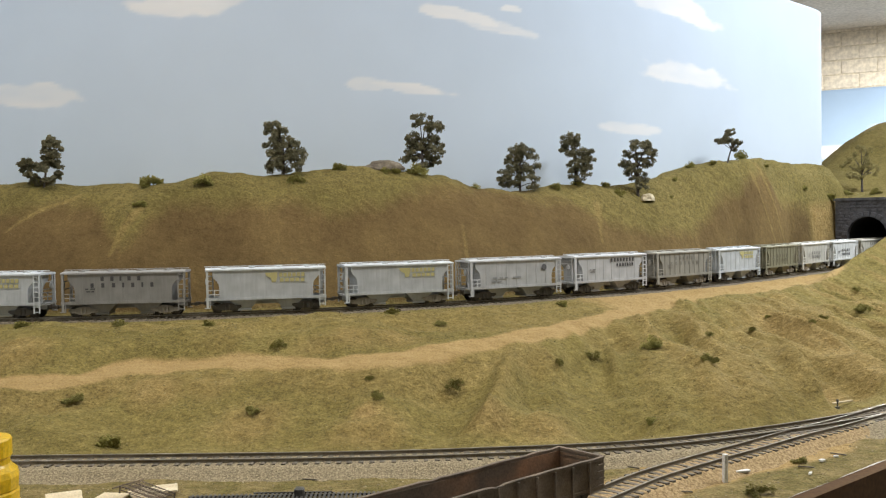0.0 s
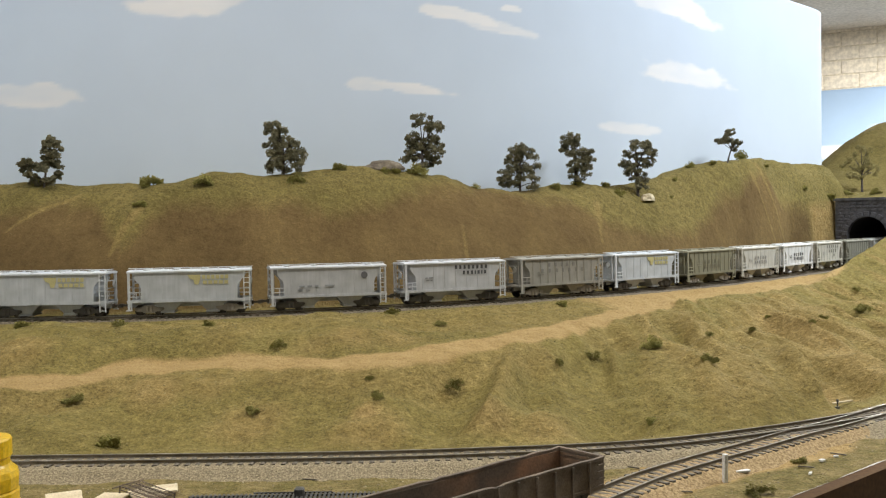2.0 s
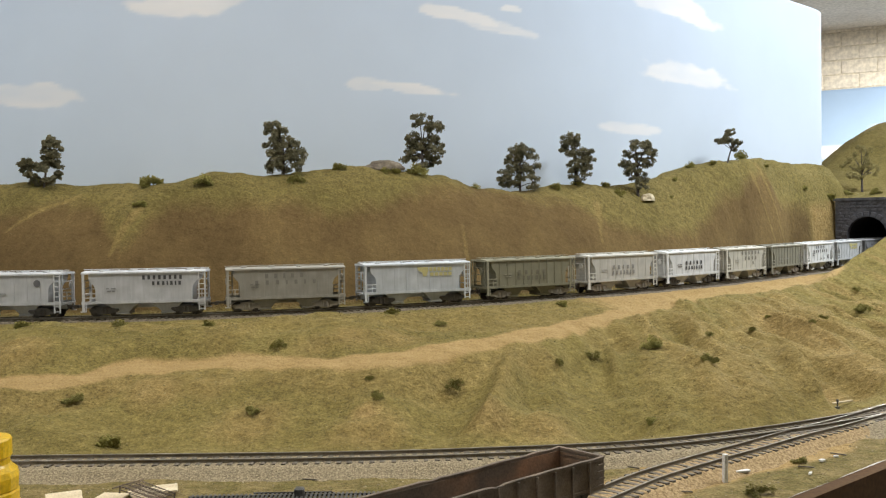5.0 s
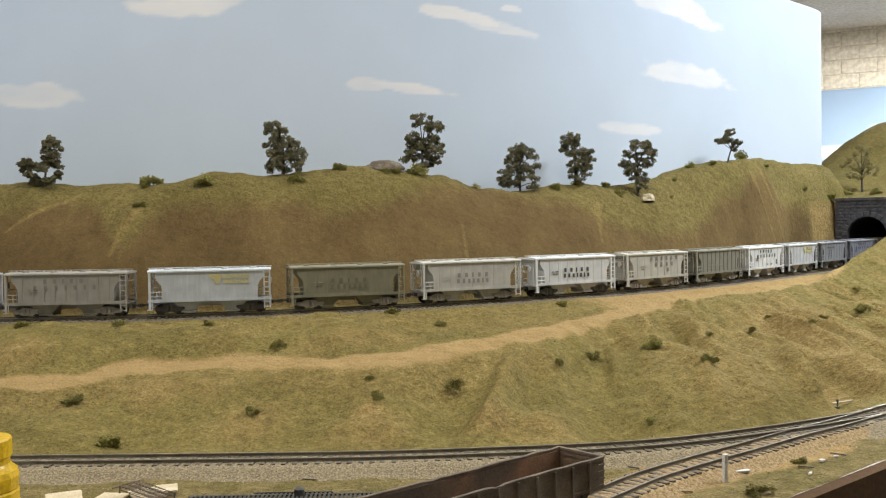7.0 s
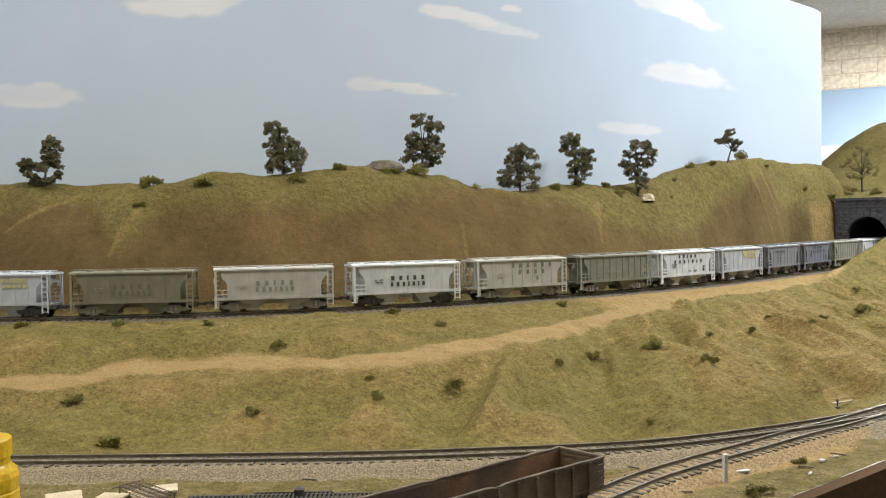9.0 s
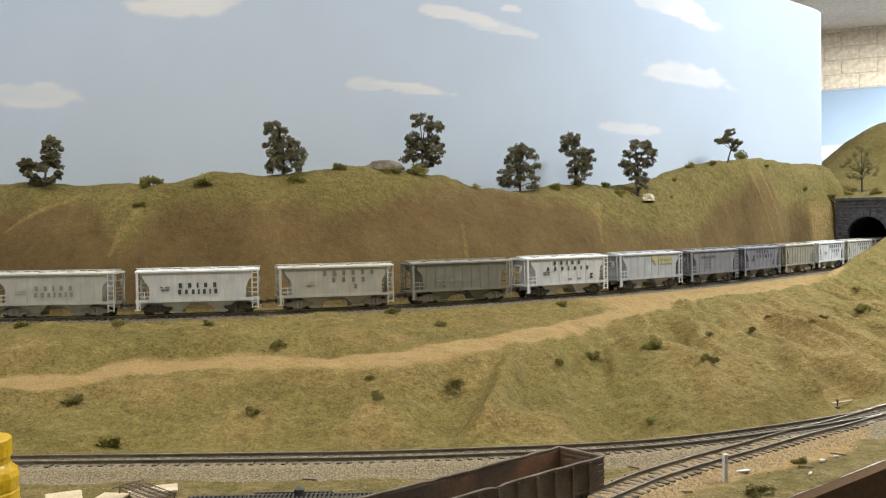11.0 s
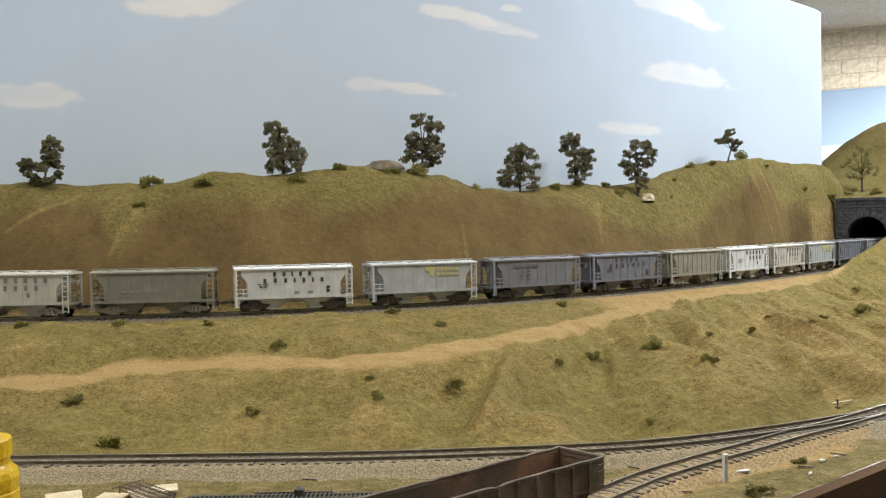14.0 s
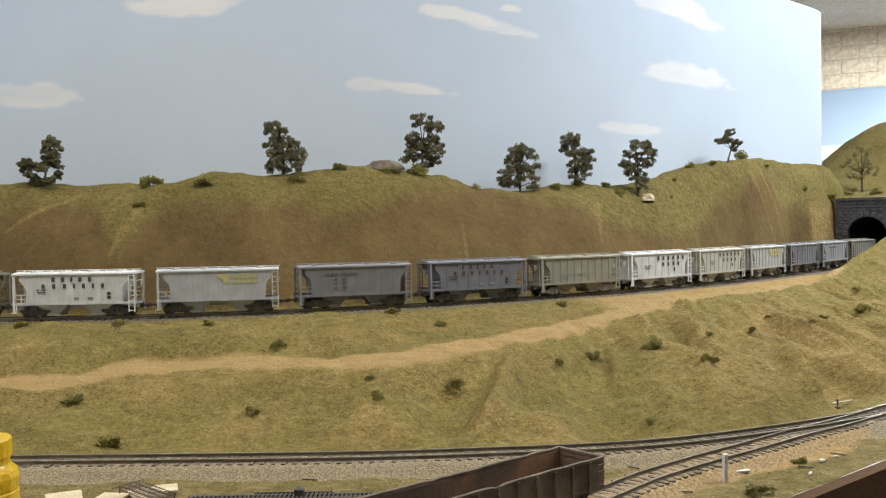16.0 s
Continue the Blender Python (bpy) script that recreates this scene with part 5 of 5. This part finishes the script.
def marker_post():
    bm = bmesh.new()
    box(bm, -0.0014, 0.0014, -0.0014, 0.0014, -0.002, 0.0183)
    bmesh.ops.bevel(bm, geom=bm.edges[:], offset=0.0003, segments=1, affect="EDGES")
    ob = new("marker_post", finish(bm, "marker_post", WHITE))
    ob.matrix_basis = pose(0.177, 0.600, yard_z(0.177, 0.600), 0, 1, 20)
    tagged(ob, "small white square marker post by the siding", "post")


marker_post()


def stick(x, y, z, length, w, h, turn, mat, label, tilt=0.0, name="wood_strip"):
    bm = bmesh.new()
    v = box(bm, -length / 2, length / 2, -w / 2, w / 2, 0, h)
    rng = random.Random(int((x + 2) * 1e5))
    for q in v:
        q.co += Vector((rng.uniform(-0.06, 0.06) * length, 0, 0))
    bmesh.ops.bevel(bm, geom=bm.edges[:], offset=min(w, h) * 0.15, segments=1, affect="EDGES")
    ob = new(name, finish(bm, name, mat))
    ob.matrix_basis = pose(x, y, z, 0, tilt, turn)
    tagged(ob, label, name.replace("_", " "))


stick(0.188, 0.617, LOW_GROUND + 0.0012, 0.021, 0.0036, 0.0014, 14, WHITE, "white wooden scrap lying on tan gravel")
stick(0.349, 0.832, LOW_GROUND + 0.0042, 0.026, 0.0020, 0.0012, 30, CREAM, "pale wooden strip at the foot of the slope", name="wood_strip")
stick(-0.234, 0.578, LOW_GROUND + 0.001, 0.020, 0.030, 0.0016, 25, CREAM, "cream basswood sheet scrap on the yard ground")
stick(-0.208, 0.573, LOW_GROUND + 0.001, 0.018, 0.030, 0.0016, -8, CREAM, "cream basswood sheet scrap on the yard ground")
stick(-0.186, 0.588, LOW_GROUND + 0.001, 0.020, 0.024, 0.0016, 30, CREAM, "cream basswood sheet under the dark rack")
stick(-0.176, 0.592, LOW_GROUND + 0.003, 0.014, 0.016, 0.0012, 15, CREAM, "thin cream wood scrap behind the dark rack")
stick(0.256, 0.643, LOW_GROUND + 0.0012, 0.004, 0.0030, 0.0014, 40, WHITE, "small white chip on the grass edge", name="chip")
stick(0.270, 0.654, LOW_GROUND + 0.0012, 0.003, 0.0022, 0.0012, 10, WHITE, "small white chip on the grass edge", name="chip")
stick(0.236, 0.612, LOW_GROUND + 0.0012, 0.005, 0.0016, 0.0010, 60, WHITE, "small white chip on the grass edge", name="chip")


def switch_stand():
    root = empty_at("switch_stand", pose(0.338, 0.815, LOW_GROUND + 0.0035, 0, 0, 30), "tiny black switch stand beside the turnout", "switch stand")
    bm = bmesh.new()
    box(bm, -0.0016, 0.0016, -0.0012, 0.0012, -0.0035, 0.0008)
    part("base", bm, PLASTIC, root)
    bm = bmesh.new()
    turned(bm, [(0.0006, 0.0008), (0.0006, 0.0045), (0.0011, 0.0050), (0.0011, 0.0066), (0.0006, 0.0070)], 8)
    part("mast", bm, PLASTIC, root)


switch_stand()
RNG = random.Random(12)
for x, y, a in ((-0.108, 0.632, 5), (-0.090, 0.619, -14), (-0.056, 0.626, 8), (-0.018, 0.629, -10), (0.021, 0.645, -30), (0.049, 0.632, -24), (0.126, 0.634, -40), (0.122, 0.617, 5),
                (0.142, 0.632, -5), (0.162, 0.634, 10), (0.240, 0.630, -25), (0.275, 0.662, -40), (0.325, 0.690, -35), (0.145, 0.575, -10)):
    stick(x, y, yard_z(x, y) + 0.0005, RNG.uniform(0.007, 0.012), 0.0010, 0.0008, a, TIE, "loose brown twig on yard gravel", name="twig")


def loose_track(x, y, z, length, turn, tilt, label):
    """A loose length of track panel: black ties on two webs."""
    root = empty_at("track_panel", pose(x, y, z, 0, tilt, turn), label, "track panel")
    bm = bmesh.new()
    for w in (-0.0046, 0.0046):
        box(bm, -length / 2, length / 2, w - 0.0005, w + 0.0005, 0.0002, 0.0014)
    part("web", bm, PLASTIC, root)
    bm = bmesh.new()
    box(bm, -0.0007, 0.0007, -0.0085, 0.0085, 0, 0.0013)
    me = finish(bm, "tie", PLASTIC)
    for k in np.arange(-length / 2 + 0.002, length / 2, 0.0027):
        hang("tie", me, root, pose(float(k), 0, 0))


loose_track(-0.095, 0.555, LOW_GROUND + 0.0010, 0.130, 0, 0, "loose black plastic tie strip lying in the yard")
loose_track(-0.095, 0.572, LOW_GROUND + 0.0015, 0.125, 1, 0, "loose black plastic tie strip lying in the yard")


def wire_rack():
    """A tilted lattice of thin bars, two layers deep, with a pin at its end."""
    root = empty_at("wire_rack", pose(-0.183, 0.576, LOW_GROUND + 0.0050, 0, 7, -32), "thin dark brown wire lattice lying on wood scraps", "rack")
    for z in (0.0, 0.0022):
        bm = bmesh.new()
        for y in (-0.0075, -0.0025, 0.0025, 0.0075):
            box(bm, -0.016, 0.016, y - 0.00022, y + 0.00022, z, z + 0.0004)
        part("long_bars", bm, RUST_BOX, root)
        bm = bmesh.new()
        for x in np.linspace(-0.0157, 0.0157, 12):
            box(bm, x - 0.0002, x + 0.0002, -0.0077, 0.0077, z + 0.0004, z + 0.0007)
        part("cross_bars", bm, RUST_BOX, root)
    bm = bmesh.new()
    for x in (-0.0157, 0.0157):
        for y in (-0.0075, 0.0075):
            box(bm, x - 0.0004, x + 0.0004, y - 0.0004, y + 0.0004, -0.0020, 0.0028)
    part("corner_legs", bm, RUST_BOX, root)
    bm = bmesh.new()
    turned(bm, [(0.0005, -0.012), (0.0005, 0.012)], 8, pose(-0.0170, 0, 0.0018, 90, 0, 0))
    part("end_pin", bm, RUST_BOX, root)


wire_rack()
stick(-0.094, 0.5815, LOW_GROUND + 0.002, 0.048, 0.0010, 0.0012, 0, PLASTIC, "thin black rod lying behind tie strips", name="rod")
stick(-0.090, 0.5765, LOW_GROUND + 0.001, 0.0062, 0.006, 0.0062, 3, PLASTIC, "small black plastic block among tie strips", name="block")


def yellow_bottle():
    root = empty_at("plastic_bottle", pose(-0.2725, 0.552, LOW_GROUND + 0.0005, 0, 0, 10), "bright yellow ridged plastic bottle standing in the yard", "bottle")
    bm = bmesh.new()
    turned(bm, [(0.0205, 0), (0.0215, 0.002), (0.0215, 0.0065), (0.0205, 0.0075), (0.0212, 0.0085), (0.0212, 0.0135), (0.0200, 0.0145), (0.0207, 0.0155), (0.0213, 0.0225),
                (0.0203, 0.0260), (0.0176, 0.0285), (0.0165, 0.0300), (0.0163, 0.0330)], 14)
    part("bottle_body", bm, YELLOW, root)
    bm = bmesh.new()
    turned(bm, [(0.0168, 0.0335), (0.0174, 0.0345), (0.0174, 0.0440), (0.0168, 0.0452), (0.0120, 0.0455), (0.0110, 0.0475)], 24)
    part("cap", bm, YELLOW, root)


yellow_bottle()


# ---- loose cover: grass flock, ballast grains ----
def scatter(name, count, seed, mat, label, pick, size, flat=1.0):
    """Thousands of crumbs laid on the ground as one thing."""
    rng = np.random.default_rng(seed)
    spots = pick(rng, count)
    if len(spots) == 3:
        x, y, z = spots
    else:
        x, y = along(*spots)
        z = ground_height(*spots)[0]
    k = len(x)
    r = size * rng.uniform(0.5, 1.5, (k, 1, 1))
    v = rng.normal(0, 1, (k, 4, 3))
    v /= np.linalg.norm(v, axis=2, keepdims=True)
    v[:, :, 2] = np.abs(v[:, :, 2]) * flat
    verts = np.stack([x, y, z], 1)[:, None, :] + v * r
    base = np.arange(k)[:, None] * 4
    faces = np.concatenate([base + np.array(f) for f in ((0, 1, 2), (0, 2, 3), (0, 3, 1), (1, 3, 2))])
    me = bpy.data.meshes.new(name)
    me.from_pydata(verts.reshape(-1, 3).tolist(), [], faces.tolist())
    me.materials.append(mat)
    tagged(new(name, me), label, "ground cover", kind="stuff")


def crumb_material(name, a, b):
    """Crumbs that differ one from another."""
    m = material(name, a, b, 60, 0.95, 0.2, 900)
    t = m.node_tree
    geo = t.nodes.new("ShaderNodeNewGeometry")
    mix = [q for q in t.nodes if q.type == "MIX"][0]
    t.links.new(geo.outputs["Random Per Island"], mix.inputs["Factor"])
    return m


def slope_spots(rng, count):
    s, n = rng.uniform(-0.1, 1.75, count), -0.035 - 0.60 * rng.random(count) ** 1.2
    _, dirt, _, _, yard = ground_height(s, n)
    keep = (dirt < 0.25) & (yard < 0.5)
    return s[keep], n[keep]


def hill_spots(rng, count):
    s, n = rng.uniform(-0.1, 2.5, count), rng.uniform(0.045, 0.21, count)
    cut = ground_height(s, n)[2]
    keep = rng.random(count) > 0.25 + 0.7 * cut
    return s[keep], n[keep]


def bed_spots(rng, count):
    k = rng.integers(0, len(LOWER), count)
    d = np.gradient(LOWER, axis=0)
    d /= np.hypot(d[:, 0], d[:, 1])[:, None]
    off = rng.uniform(-0.038, 0.026, count)
    x, y = LOWER[k, 0] - d[k, 1] * off, LOWER[k, 1] + d[k, 0] * off
    keep = (np.abs(x) < 0.50) & (np.abs(np.abs(off) - 0.0083) > 0.002)
    return x[keep], y[keep], LOW_RAIL - 0.0031 - 0.0075 * smooth(0.0166, 0.034, np.abs(off[keep]))


def yard_spots(rng, count):
    s, n = rng.uniform(-0.15, 1.1, count), rng.uniform(-0.66, -0.30, count)
    x, y = along(s, n)
    keep = (ground_height(s, n)[4] > 0.5) & (np.abs(lower_gap(x, y)) > 0.016) & (y > edge_line(x) + 0.004)
    return s[keep], n[keep]


scatter("grass_flock", 52000, 1, crumb_material("dry_grass_flock", (0.115, 0.096, 0.036), (0.31, 0.252, 0.108)), "short dry grass flock over the slope", slope_spots, 0.0009)
scatter("hill_grass_flock", 12000, 2, crumb_material("olive_grass_flock", (0.125, 0.103, 0.036), (0.215, 0.175, 0.066)), "short olive grass flock over the hill", hill_spots, 0.0008)
scatter("yard_gravel", 9000, 3, crumb_material("loose_tan_gravel", (0.14, 0.11, 0.06), (0.46, 0.38, 0.24)), "loose tan gravel and grass crumbs in the yard", yard_spots, 0.0009)
scatter("ballast_grains", 26000, 4, crumb_material("ballast_grain", (0.12, 0.095, 0.06), (0.46, 0.38, 0.25)), "grey tan ballast grains along the yard track", bed_spots, 0.0007)


# ---- what moves ----
def motions():
    times = [0.25 * k for k in range(65)]
    for i, car in enumerate(CARS):
        walk(car, [(t, car_pose(START + PITCH * i - SPEED * t)) for t in times])
    # wheels roll on the rails: tread radius 5.3 mm
    turn = math.degrees(SPEED / 0.0053)
    beats = [k / 15 for k in range(241)]
    for car in CARS:
        for truck in [c for c in car.children if c.name.startswith("truck")]:
            way = -1 if truck.matrix_basis.to_3x3()[0][0] > 0 else 1
            for wheel in truck.children:
                x = wheel.matrix_basis.translation.x
                walk(wheel, [(t, pose(x, 0, 0.0053, 0, way * turn * t, 0)) for t in beats])


motions()
